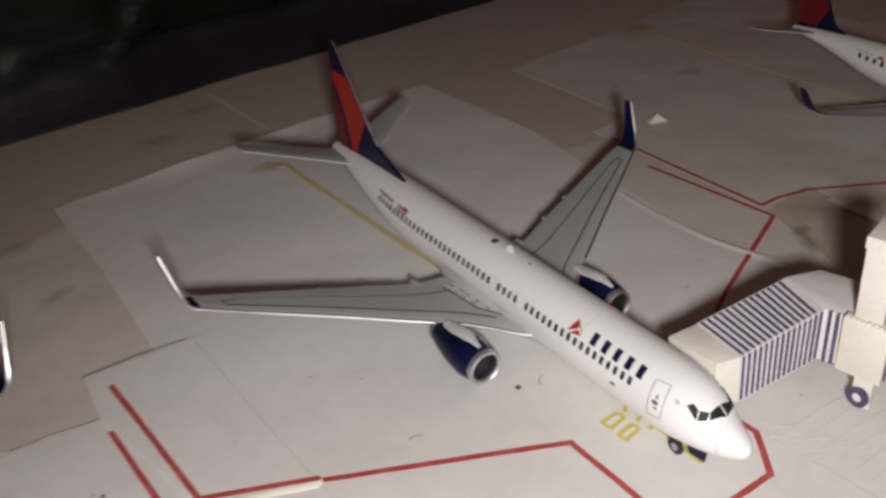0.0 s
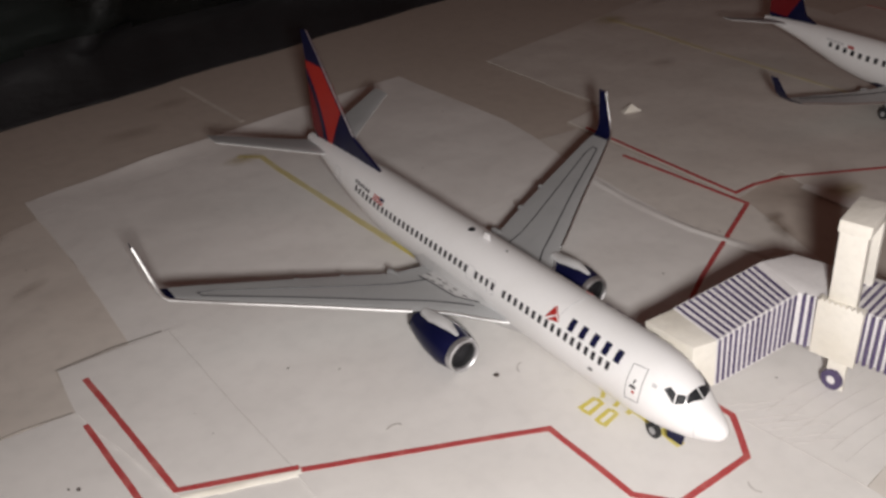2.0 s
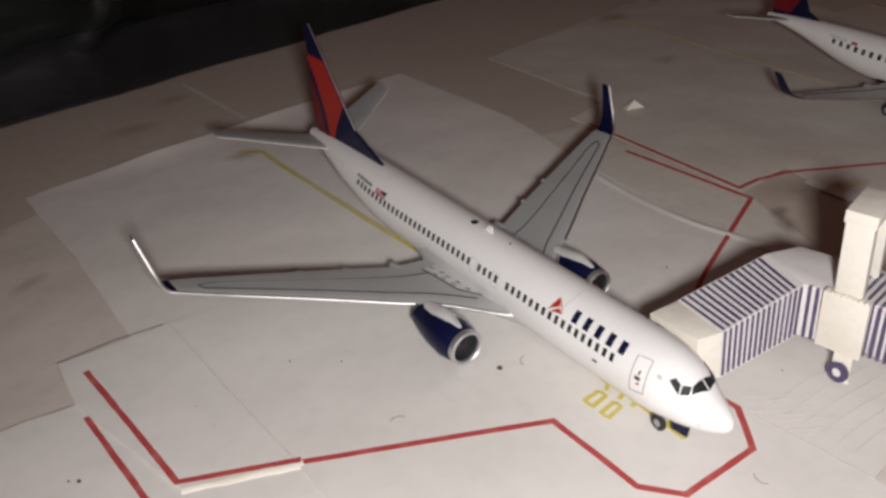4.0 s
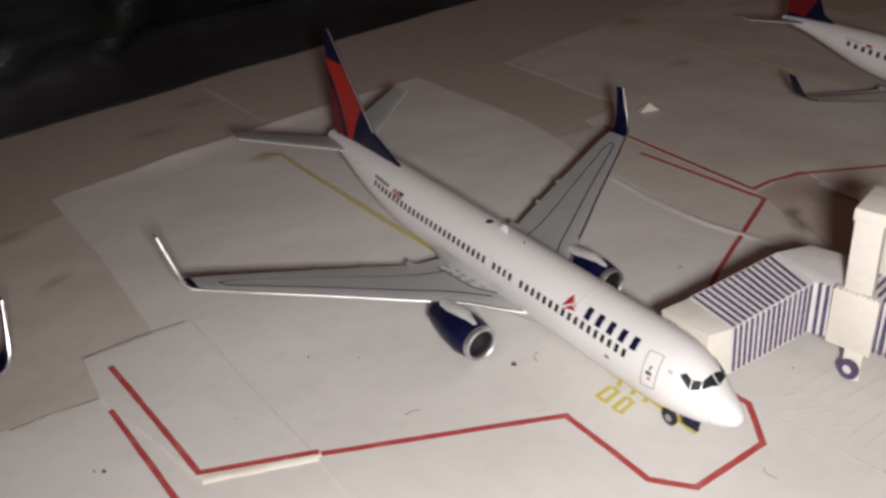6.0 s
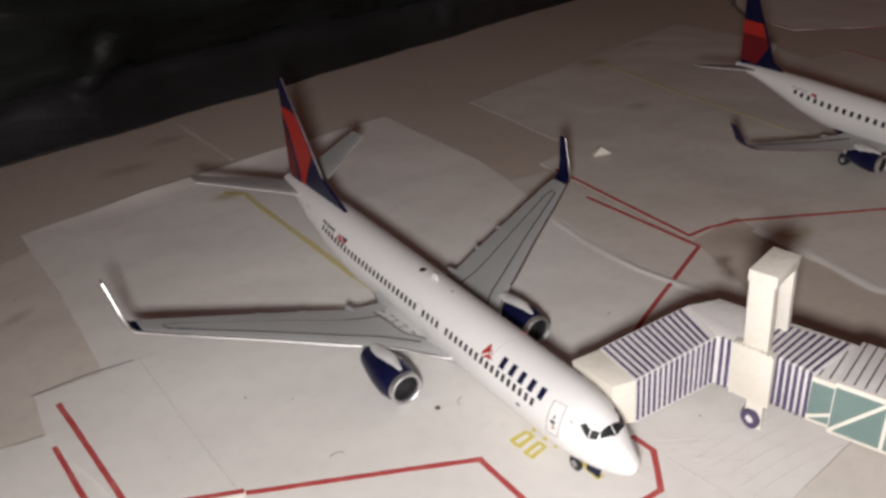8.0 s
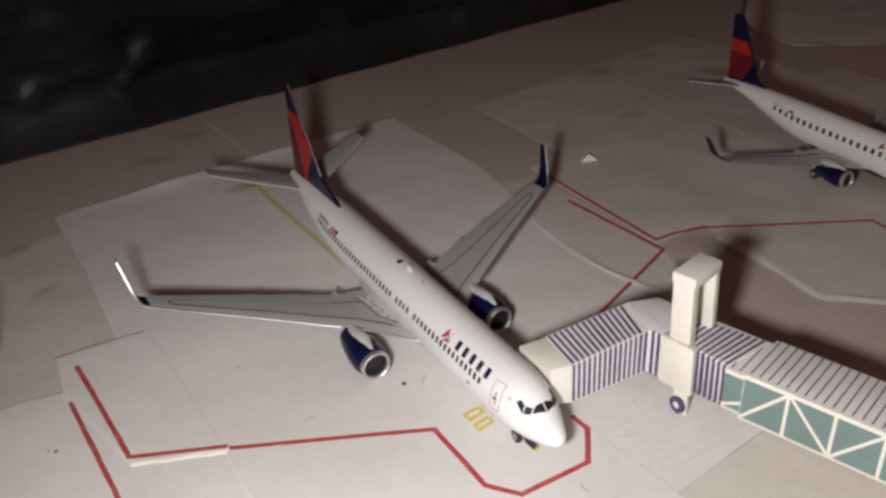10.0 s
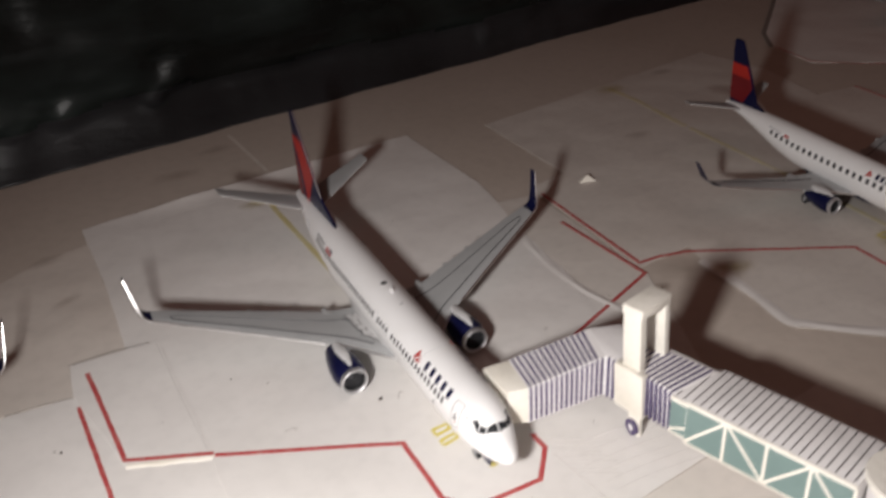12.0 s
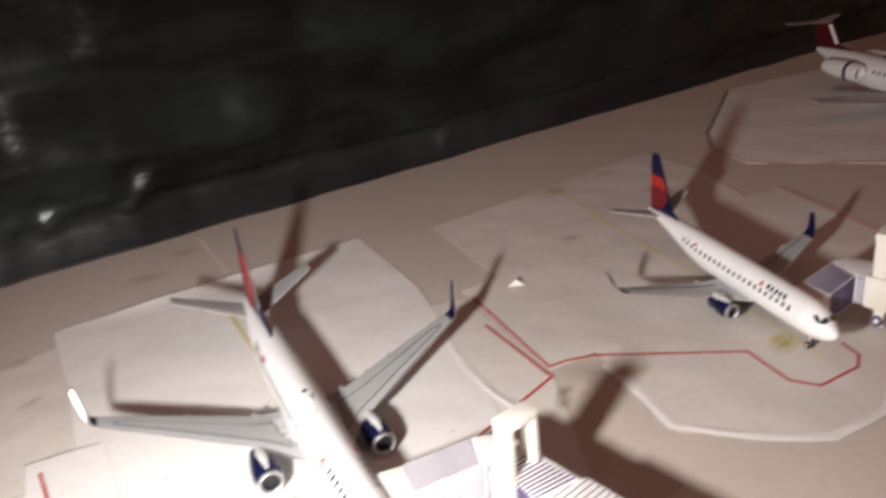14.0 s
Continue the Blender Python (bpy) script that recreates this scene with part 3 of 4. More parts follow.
        leg = part("main_gear", lathe([(1.0, 0.0), (1.0, 0.35), (5.0, 0.35), (5.0, 0.0)], (s * 7.1, 49.4, 0), "z", 12), PALE_GREY, jet, "metal main gear strut")
        for d in (-0.85, 0.85):
            wheel(leg, (s * 7.1 + d, 49.4, 1.45), 1.45, 0.75)
    return jet


def regional():
    """The smaller twin jet model, nose at the origin."""
    jet = empty("model_regional_jet", "small white diecast regional jet model with navy winglets", "model aircraft", "model airliners on the apron")
    hull = Hull([(0, 6.7, 6.4, 0.12), (0.3, 7.3, 5.8, 0.75), (1.2, 8.0, 5.1, 1.5), (3, 9.1, 4.3, 2.4), (5, 10.3, 3.8, 3.0), (7.5, 11.1, 3.5, 3.5), (10, 11.4, 3.35, 3.72), (14, 11.5, 3.3, 3.78), (46, 11.5, 3.3, 3.78), (54, 11.5, 4.3, 3.55), (62, 11.4, 6.2, 2.95), (69, 11.2, 7.9, 2.2), (75, 10.9, 8.9, 1.4), (79.2, 10.5, 9.4, 0.6)])
    body = part("fuselage", hull.body(40), WHITE_PAINT, jet, "glossy white fuselage")
    part("belly", lathe([(13, 0.0), (17, 2.0), (24, 2.9), (44, 2.9), (52, 1.8), (57, 0.0)], (0, 0, 5.7), "y", 28), NAVY, body, "navy belly fairing")
    cabin_windows(body, hull, np.linspace(13.0, 57.0, 22), 20, 0.44, 7.5)
    marks(body, hull, 22.0, 14.5, 34, 52, 5, NAVY, 0.6)
    for side in (-1, 1):
        part("emblem", hull.decal(((24.8, 32), (23.0, 38), (24.2, 54), (24.2, 54)), side, 0.045, 3), TAIL_RED, body, "red triangular emblem")
        part("cockpit_window", hull.decal([(6.2, 42), (4.3, 30), (4.0, 48), (5.2, 56)], side, 0.05, 3), WINDOW_BLACK, body, "black flight-deck pane")
        part("cockpit_window", hull.decal([(4.1, 32), (2.9, 50), (2.7, 84), (3.8, 84)], side, 0.05, 5), WINDOW_BLACK, body, "black windscreen pane")
        part("door_outline", hull.line([(10.6, -10), (8.9, -10), (8.8, 20), (8.8, 44), (10.5, 44), (10.6, 20), (10.6, -10)], 0.08, side), FAINT_LINE, body)
    marks(body, hull, 58.5, 53.5, 31, 39, 5, FAINT_LINE, 0.7)
    part("flag_panel", hull.decal([(52.4, 30), (50.8, 30), (50.8, 38), (52.4, 38)], -1, 0.045, 2), TAIL_RED, body)
    spec_v = smooth_path([(0, 25.5, 42.5, 4.2, 1.1), (4, 28.3, 41.6, 4.5, 1.0), (9.5, 32.4, 41.8, 5.0, 0.75), (20, 37.8, 44.8, 5.9, 0.5), (29.0, 42.4, 46.6, 6.9, 0.32)], 1)
    spec = lambda x: spec_v(x)
    wl = [(29.0, 42.4, 6.9, 29.0, 46.6, 6.9, 0.3, 0, 1), (30.4, 43.4, 7.3, 30.4, 47.0, 7.3, 0.26, 0.5, 0.85), (31.4, 44.4, 8.3, 31.4, 47.4, 8.3, 0.22, 0.85, 0.5), (32.6, 46.4, 11.5, 32.6, 48.4, 11.6, 0.15, 0.95, 0.3)]
    for side in (-1, 1):
        wing(jet, spec, side, [0, 3, 6, 9.5, 14, 20, 25, 29], wl, [[(6, 0.68), (27, 0.68)]], [8.5, 15, 21.5], NAVY, 12.5, False)
        engine(jet, side * 9.6, 25.6, 34.6, 3.9, 1.8, 6.2)
    tail(jet, [(61.5, 10.3), (67.5, 12.6), (74.6, 24.9), (75.4, 25.6), (77.8, 25.6), (78.1, 25.1), (77.9, 11.0), (76, 9.6), (70, 9.8)], [(67.5, 12.6), (71.1, 18.8), (74.6, 25.0), (75.5, 25.6)],
         [(78.0, 20.2), (71.9, 20.2), (70.3, 17.4), (77.97, 17.4)], [(77.97, 17.4), (70.3, 17.4), (69.3, 15.6), (72.6, 11.4), (77.9, 11.6)], None,
         [(0.5, 70.6, 77.4, 10.2, 0.45), (2.2, 71.6, 78.0, 10.4, 0.45), (12.9, 78.6, 81.6, 12.0, 0.25)], 0.36, NAVY)
    gear = part("nose_gear", lathe([(0.6, 0.0), (0.6, 0.25), (3.6, 0.25), (3.6, 0.0)], (0, 8.6, 0), "z", 10), PALE_GREY, jet, "metal nose gear strut")
    for s in (-1, 1):
        wheel(gear, (s * 0.6, 8.6, 0.9), 0.9, 0.42)
        leg = part("main_gear", lathe([(0.8, 0.0), (0.8, 0.3), (4.6, 0.3), (4.6, 0.0)], (s * 7.2, 37.2, 0), "z", 10), PALE_GREY, jet, "metal main gear strut")
        for d in (-0.6, 0.6):
            wheel(leg, (s * 7.2 + d, 37.2, 1.15), 1.15, 0.55)
    return jet


def t_tail_jet():
    """The rear-engined jet model far along the apron, tail end at the origin, nose towards -y."""
    jet = empty("model_t_tail_jet", "white diecast rear-engined jet model with dark red fin", "model aircraft", "model airliners on the apron")
    hull = Hull([(-108, 9.6, 9.2, 0.2), (-106, 12.2, 6.4, 2.6), (-101, 15.6, 4.4, 5.0), (-94, 17.0, 3.8, 6.3), (-86, 17.2, 3.8, 6.5), (-32, 17.2, 3.8, 6.5), (-20, 17.2, 6.0, 5.6), (-8, 16.6, 10.6, 3.2), (0, 15.8, 13.4, 0.9)])
    body = part("fuselage", hull.body(36), WHITE_PAINT, jet, "glossy white fuselage")
    cabin_windows(body, hull, np.linspace(-90, -36, 22), 18, 0.5, 6)
    fin = part("fin", fin_plate([(-22, 16.6), (-10, 18.6), (-5, 26.0), (-4, 26.8), (1.6, 26.8), (2.2, 26.3), (-0.5, 15.6)], 0.7), FIN_DARK, jet, "dark red tail fin")
    part("fin_leading_edge", edge_strip([(0, -10.2, 18.6), (0, -7.6, 22.4), (0, -5.1, 26.2)], 0.75), WHITE_PAINT, fin, "white fin edge")
    for side in (-1, 1):
        part("tailplane", foil([((side * 0.3, -4, 26.8), (side * 0.3, 3, 26.8), 0.5, (0, 0, 1)), ((side * 15, 3, 27.0), (side * 15, 6.4, 27.0), 0.3, (0, 0, 1))], 8), WING_GREY, fin, "grey tailplane")
        pod = part("engine", lathe([(-34, 3.0), (-33.4, 3.6), (-28, 4.0), (-20, 3.5), (-16, 2.6), (-16.2, 2.2), (-20, 1.8), (-32, 2.4), (-33.6, 2.7)], (side * 11.8, 0, 12.6), "y", 24, True), WHITE_PAINT, jet, "white rear engine nacelle")
        part("inlet_band", lathe([(-29.8, 4.0), (-29.6, 4.12), (-28.2, 4.12), (-28.0, 3.9)], (side * 11.8, 0, 12.6), "y", 24, True), WINDOW_BLACK, pod, "dark band round the nacelle")
        part("pylon", prism([(side * 4.5, -30, 13.6), (side * 9, -30, 13.4), (side * 9, -20, 13.4), (side * 4.5, -20, 13.6)], [(side * 4.5, -30, 11.8), (side * 9, -30, 11.8), (side * 9, -20, 11.8), (side * 4.5, -20, 11.8)]), WHITE_PAINT, pod)
        part("wing", foil([((side * 0, -70, 6.5), (side * 0, -48, 6.5), 1.4, (0, 0, 1)), ((side * 46, -46, 9.5), (side * 46, -39, 9.5), 0.5, (0, 0, 1))], 8), WING_GREY, jet, "grey wing")
        leg = part("main_gear", lathe([(1.2, 0.0), (1.2, 0.5), (7, 0.5), (7, 0.0)], (side * 8, -50, 0), "z", 10), PALE_GREY, jet, "metal main gear strut")
        wheel(leg, (side * 8, -50, 2.0), 2.0, 1.3)
    nose = part("nose_gear", lathe([(1.0, 0.0), (1.0, 0.4), (6, 0.4), (6, 0.0)], (0, -98, 0), "z", 10), PALE_GREY, jet, "metal nose gear strut")
    wheel(nose, (0, -98, 1.6), 1.6, 1.0)
    return jet


# ---- apron: board, plastic sheet behind, paper sheets ----
def wall_y(x):
    return 176.5 + 0.125 * x


bm = slab([(-420, -330), (560, -330), (560, wall_y(560) + 30), (-420, wall_y(-420) + 30)], -0.45, 16)
tagged(part("ground", bm, BOARD, None, "worn beige board under the paper apron"), category="table top", kind="structure")

bm = bmesh.new()
NX, NZ = 430, 80
rows = []
FACETS = ((-13, 21, 6.5, -0.292, 0.252), (-18, 14, 3.4, -0.275, 0.218), (-43, 16.5, 5.4, -0.18, 0.242), (-56, 13, 3.2, -0.13, 0.213), (101, 7, 4.0, -0.70, 0.06))
for i in range(NX + 1):
    x = -420 + 980 * i / NX
    row = []
    for k in range(NZ + 1):
        z = -1.0 + 260 * (k / NZ) ** 2.0
        q = Vector((x / 70, z / 30, 3.3))
        d = 4.0 * noise.noise(q) + 1.6 * noise.noise(q * 2.7) + 0.6 * noise.noise(q * 6.1)
        d += 1.6 * math.sin(z / 6 + x / 90 + 2.2 * noise.noise(Vector((x / 110, z / 60, 1.1))))
        ridge = 15.5 + 2.5 * noise.noise(Vector((x / 45, 7.7, 0)))
        d -= 2.6 * math.exp(-(((z - ridge) / 2.4) ** 2)) * (0.6 + 0.5 * noise.noise(Vector((x / 30, 2.2, 0))))
        for dx, dz, r, fx, fz in FACETS:
            w = math.exp(-((((x - dx) / r) ** 2 + ((z - dz) / r) ** 2) ** 2))
            d = d * (1 - w) + w * (fx * (x - dx) + fz * (z - dz) - 1.0 + 0.002 * ((x - dx) ** 2 + (z - dz) ** 2))
        lean = 5.0 * math.exp(-max(z, 0) / 7.0)
        row.append(bm.verts.new((x, wall_y(x) + 5 - lean + d * min(1, max(z, 0) / 10) + 1.3 * noise.noise(Vector((x / 24, 0.3, 0))) + 0.5 * noise.noise(Vector((x / 7, 5.3, 0))), z)))
    rows.append(row)
for a, b in zip(rows, rows[1:]):
    for k in range(NZ):
        f = bm.faces.new((a[k], b[k], b[k + 1], a[k + 1]))
        # faces below an uneven height get the painted grey sheen
        f.material_index = int(a[k].co.z < 12.5 + 3.5 * noise.noise(Vector((a[k].co.x / 45, 7.7, 0))))
bmesh.ops.solidify(bm, geom=bm.faces[:], thickness=-0.6)
tagged(part("wall_back", bm, (PLASTIC, PLASTIC_SHEEN), None, "black glossy plastic sheet hanging behind the apron", sharp=2.0), category="plastic sheet", kind="structure")


SHEETS = []


def sheet(poly, z, mat, label, curl=0.0):
    """A thin sheet of paper over a polygon, slightly wavy, its edges uneven."""
    bm = bmesh.new()
    pts = []
    for (x0, y0), (x1, y1) in zip(poly, poly[1:] + poly[:1]):
        n = max(2, int(math.hypot(x1 - x0, y1 - y0) / 4))
        for k in range(n):
            f = k / n
            x, y = x0 + (x1 - x0) * f, y0 + (y1 - y0) * f
            w = 0.35 if k else 0
            pts.append((x + w * noise.noise(Vector((x / 6, y / 6, z))), y + w * noise.noise(Vector((x / 6, y / 6, z + 9)))))
    top = [bm.verts.new((x, y, z + curl * max(0, noise.noise(Vector((x / 30, y / 30, 2.0)))))) for x, y in pts]
    low = [bm.verts.new((v.co.x, v.co.y, v.co.z - 0.11)) for v in top]
    bm.faces.new(top)
    bm.faces.new(low[::-1])
    for i in range(len(top)):
        j = (i + 1) % len(top)
        bm.faces.new((top[j], top[i], low[i], low[j]))
    SHEETS.append(tagged(part("paper_sheet", bm, mat), label, "paper sheet", "paper sheets of the apron"))


Z1, Z2, Z3, Z4 = -0.30, -0.18, -0.06, 0.06
sheet([(-47.5, 66), (-47, 100), (-48, 130), (-15, 133.6), (46, 139.6), (48.5, 100), (47.5, 90), (45.5, 79), (43.5, 60), (42.5, 40), (44, 24), (0, 24)], Z2, PAPER, "white paper sheet under the airliner's tail")
sheet([(-41.5, 71), (44.0, 71), (42.2, 50), (38, 27), (44.4, 7.4), (33.8, -8.2), (11.4, -11.2), (10.5, -90), (-40.5, -90), (-40.2, 31), (-41, 50)], Z3, PAPER, "white paper sheet under the airliner's nose")
sheet([(-58, 71.3), (-41, 71), (-39.8, 32.4), (-53.3, 37.6), (-58.6, 61)], Z4, PAPER, "small white paper patch with red corner line")
sheet([(-58.4, 61), (-70.4, 61.8), (-120, 55), (-160, 40), (-160, -150), (-38, -150), (-38, 36), (-52, 40)], Z1, PAPER, "large white paper sheet at the apron's front")
sheet([(-73.0, 62.2), (-58.6, 61.4), (-58.2, 72), (-46.8, 70), (-47.2, 122), (-60, 118), (-73.2, 110)], -0.33, PAPER_DULL, "dull greyish paper sheet between two stands")
sheet([(-73.4, 60), (-73.4, 80.8), (-74.3, 94.0), (-130, 104), (-180, 100), (-180, 30), (-75, 40)], Z2, PAPER_OLD, "greyish paper sheet under the next stand")
sheet([(44, 88), (57.2, 86), (57.6, 41), (45.2, 7.0), (36, 20), (40, 50)], -0.24, PAPER_OLD, "narrow paper strip beside the airliner's wing")
sheet([(69.6, 133.6), (118, 141.5), (166.5, 149.6), (171.5, 124), (168, 100), (163, 72), (72, 74), (70.2, 100)], Z2, PAPER_OLD, "white paper sheet under the regional jet's tail")
sheet([(58.0, 90), (57.8, 43.5), (72.5, 45.2), (69.4, 32.5), (69.0, 10), (94.5, -7.8), (112, -5.8), (131, 6), (183, 24), (183, 96), (120, 100)], Z3, PAPER_OLD, "white paper sheet under the regional jet's nose")
sheet([(11.6, -11.2), (34.5, -8.3), (60, -4), (70, -40), (68, -120), (11, -120)], -0.27, PAPER_OLD, "greyish paper sheet beneath the jet bridge")
bm = slab([(190.8, 140), (199.8, 153), (246, 193), (400, 190), (420, 60), (228, 92), (189, 120)], -0.24, 0.2)
tagged(part("paper_board", bm, PAPER), "pale card board of the far stand", "card board")



# the rear edge of the sheet under the tail curls up a little
bm = bmesh.new()
rows = []
for k in range(41):
    f = k / 40
    x, y = -46.5 + 91 * f, 130.4 + 9.0 * f
    lift = 0.9 * math.sin(math.pi * f) ** 0.7 * (0.75 + 0.6 * noise.noise(Vector((x / 14, 3.1, 0))))
    rows.append([bm.verts.new((x + 0.6 * u, y - 7.0 * (1 - u), -0.172 + lift * u * u - h)) for h in (0, 0.07) for u in (0, 0.25, 0.5, 0.75, 1)])
for a, b in zip(rows, rows[1:]):
    for k in range(4):
        bm.faces.new((a[k], b[k], b[k + 1], a[k + 1]))
        bm.faces.new((a[k + 6], b[k + 6], b[k + 5], a[k + 5]))
    bm.faces.new((a[4], b[4], b[9], a[9]))
    bm.faces.new((a[5], b[5], b[0], a[0]))
for e in (rows[0], rows[-1]):
    bm.faces.new(e[:5] + e[:4:-1])
part("curled_edge", bm, PAPER, SHEETS[0], "curled rear edge", sharp=0.5)


# ---- marker lines ----
def marker(name, pts, width, z, mat, label, category="painted line"):
    """A hand-drawn line of uneven width over points, mitred at the corners."""
    dense = []
    for (x0, y0), (x1, y1) in zip(pts, pts[1:]):
        n = max(2, int(math.hypot(x1 - x0, y1 - y0) / 1.2))
        dense += [(x0 + (x1 - x0) * k / n, y0 + (y1 - y0) * k / n) for k in range(n)]
    dense.append(pts[-1])
    bm = bmesh.new()
    rows = []
    for i, (x, y) in enumerate(dense):
        xa, ya = dense[max(i - 1, 0)]
        xb, yb = dense[min(i + 1, len(dense) - 1)]
        d = Vector((xb - xa, yb - ya)).normalized()
        a = Vector((x - xa, y - ya)).normalized() if i else d
        mitre = 1 / max(0.75, abs(a.dot(d)))
        w = width * (0.5 + 0.07 * noise.noise(Vector((x / 2, y / 2, z * 3)))) * mitre
        wob = 0.10 * noise.noise(Vector((x / 7, y / 7, 5)))
        n = Vector((-d.y, d.x))
        p = Vector((x, y)) + n * wob
        rows.append([bm.verts.new((*(p + n * w), z)), bm.verts.new((*(p - n * w), z)), bm.verts.new((*(p - n * w), z - 0.05)), bm.verts.new((*(p + n * w), z - 0.05))])
    for a, b in zip(rows, rows[1:]):
        for k in range(4):
            bm.faces.new((a[k], a[(k + 1) % 4], b[(k + 1) % 4], b[k]))
    bm.faces.new(rows[0])
    bm.faces.new(rows[-1][::-1])
    return tagged(part(name, bm, mat), label, category, kind="structure")


R = "red marker line drawn on the paper apron"
marker("trim_red_line", [(-55.3, 67.0), (-53.1, 38.5), (-39.6, 32.6)], 0.84, 0.10, RED_INK, R)
marker("trim_red_line", [(-39.9, 32.4), (-10.8, 18.9), (-10.75, 4.6), (-7.3, 0.25), (4.6, 0.3), (9.2, 6.2), (9.0, 10)], 0.86, -0.01, RED_INK, R)
marker("trim_red_line", [(-58.2, 57.6), (-56.7, 33), (-56.6, 29.6), (-67.4, 25.1), (-110, 7)], 0.8, -0.24, RED_INK, R)
marker("trim_red_line", [(58.8, 85.0), (58.7, 45.1), (64, 45.0), (70.2, 43.7), (102.6, 25.8), (102.1, 12.0), (106.4, 6.8), (119, 7.8), (123.2, 11.3), (124.0, 17.0)], 0.8, 0.0, RED_INK, R)
marker("trim_red_line", [(54.7, 70.0), (57.0, 41.1), (31.5, 30.0), (20, 24.4)], 0.8, -0.01, RED_INK, R)
marker("trim_red_line", [(181.9, 96), (180.9, 55.6), (150, 30)], 0.9, 0.0, RED_FAINT, R)
marker("trim_red_line", [(191.5, 139.5), (189.6, 121), (202.5, 108.6), (240, 87)], 0.7, -0.2, RED_FAINT, R)
# the shadow along the card's left edge, drawn as a dark strip
marker("trim_paper_edge", [(244, 191.8), (216, 167.5), (199.5, 153.2), (190.4, 140)], 1.6, -0.2, PENCIL_SHADE, "painted dark shade line along the card board's edge")
Y = "yellow marker line drawn on the paper apron"
marker("trim_yellow_line", [(-6.5, 122), (-2.6, 118.5), (-2.6, 110), (-1.1, 80), (-0.5, 70)], 1.35, -0.10, YELLOW_MID, Y)
marker("trim_yellow_line", [(-0.5, 71), (0.2, 60), (0.9, 42), (0.9, 30), (0.25, 20.5), (0.3, 15.5), (0.1, 11.5), (-0.15, 6.5)], 1.3, 0.0, YELLOW_INK, Y)
marker("trim_yellow_line", [(118.0, 137.5), (118.8, 124), (117.6, 99)], 1.9, -0.10, YELLOW_FAINT, Y)
marker("trim_yellow_line", [(117.6, 98), (117.4, 65), (116.3, 24), (115.6, 16)], 1.3, 0.02, YELLOW_FAINT, Y)
for dx, dy, zz in ((0, 0, 0.02), (115.8, 7.5, 0.04)):
    for y1, y0, tilt in ((19.5, 17.9, 0.25), (16.7, 15.2, 0.5)):
        marker("trim_yellow_mark", [(-2.2 + dx, y1 + dy), (-5.1 + dx, y1 - tilt + dy), (-5.0 + dx, y0 - tilt * 0.5 + dy), (-2.2 + dx, y0 + 0.3 + dy), (-2.2 + dx, y1 - 0.2 + dy)], 0.62, zz, YELLOW_INK, "yellow stop-position box drawn on paper")
    marker("trim_yellow_mark", [(-0.1 + dx, 19.9 + dy), (-1.5 + dx, 18.9 + dy)], 0.6, zz + 0.01, YELLOW_INK, "yellow stop mark drawn on paper")
    marker("trim_yellow_mark", [(0.3 + dx, 17.2 + dy), (-1.4 + dx, 16.7 + dy)], 0.6, zz + 0.01, YELLOW_INK, "yellow stop mark drawn on paper")
    marker("trim_yellow_mark", [(0.6 + dx, 14.9 + dy), (-1.2 + dx, 14.7 + dy)], 0.7, zz + 0.01, YELLOW_INK, "yellow stop mark drawn on paper")
P = "thin dark edge line along the paper"
marker("trim_paper_edge", [(-58.2, 71.5), (-50, 71.8), (-42.5, 71.2)], 0.20, 0.085, PENCIL_SHADE, P)
marker("trim_paper_edge", [(-70.4, 62.0), (-65, 61.9), (-58.8, 61.1)], 0.20, -0.23, PENCIL_SHADE, P)
marker("trim_paper_edge", [(9.6, 4.4), (10.8, -5), (11.4, -11.5)], 0.12, -0.01, PENCIL_GHOST, P)
marker("trim_paper_edge", [(-41.6, 70.5), (-41.0, 50), (-40.2, 33.5)], 0.12, 0.075, PENCIL_GHOST, "faint seam where two papers meet")
marker("trim_board_seam", [(0.5, 171), (2.8, 139.5)], 1.0, -0.42, SEAM, "faint seam across the board")
for k in range(6):
    x0, y0, run, bow = 12.5 + rng.random() * 2, 4.0 - k * 2.3, 14 + rng.random() * 6, 0.25 + 0.3 * rng.random()
    marker("trim_pencil_hatch", [(x0 + run * f / 10, y0 + bow * math.sin(math.pi * f / 10) - 0.08 * f) for f in range(11)], 0.07, -0.015, PENCIL_GHOST, "faint pencil hatching on the paper")
for k in range(7):
    y0 = 7.6 - k * 1.5
    marker("trim_pencil_hatch", [(10.4 + 0.5 * math.sin(k * 2.1) + 0.95 * f, y0 - 0.55 * f + 0.12 * math.sin(f * 1.9 + k)) for f in range(8)], 0.07, -0.012, PENCIL_GHOST, "faint pencil hatching on the paper")



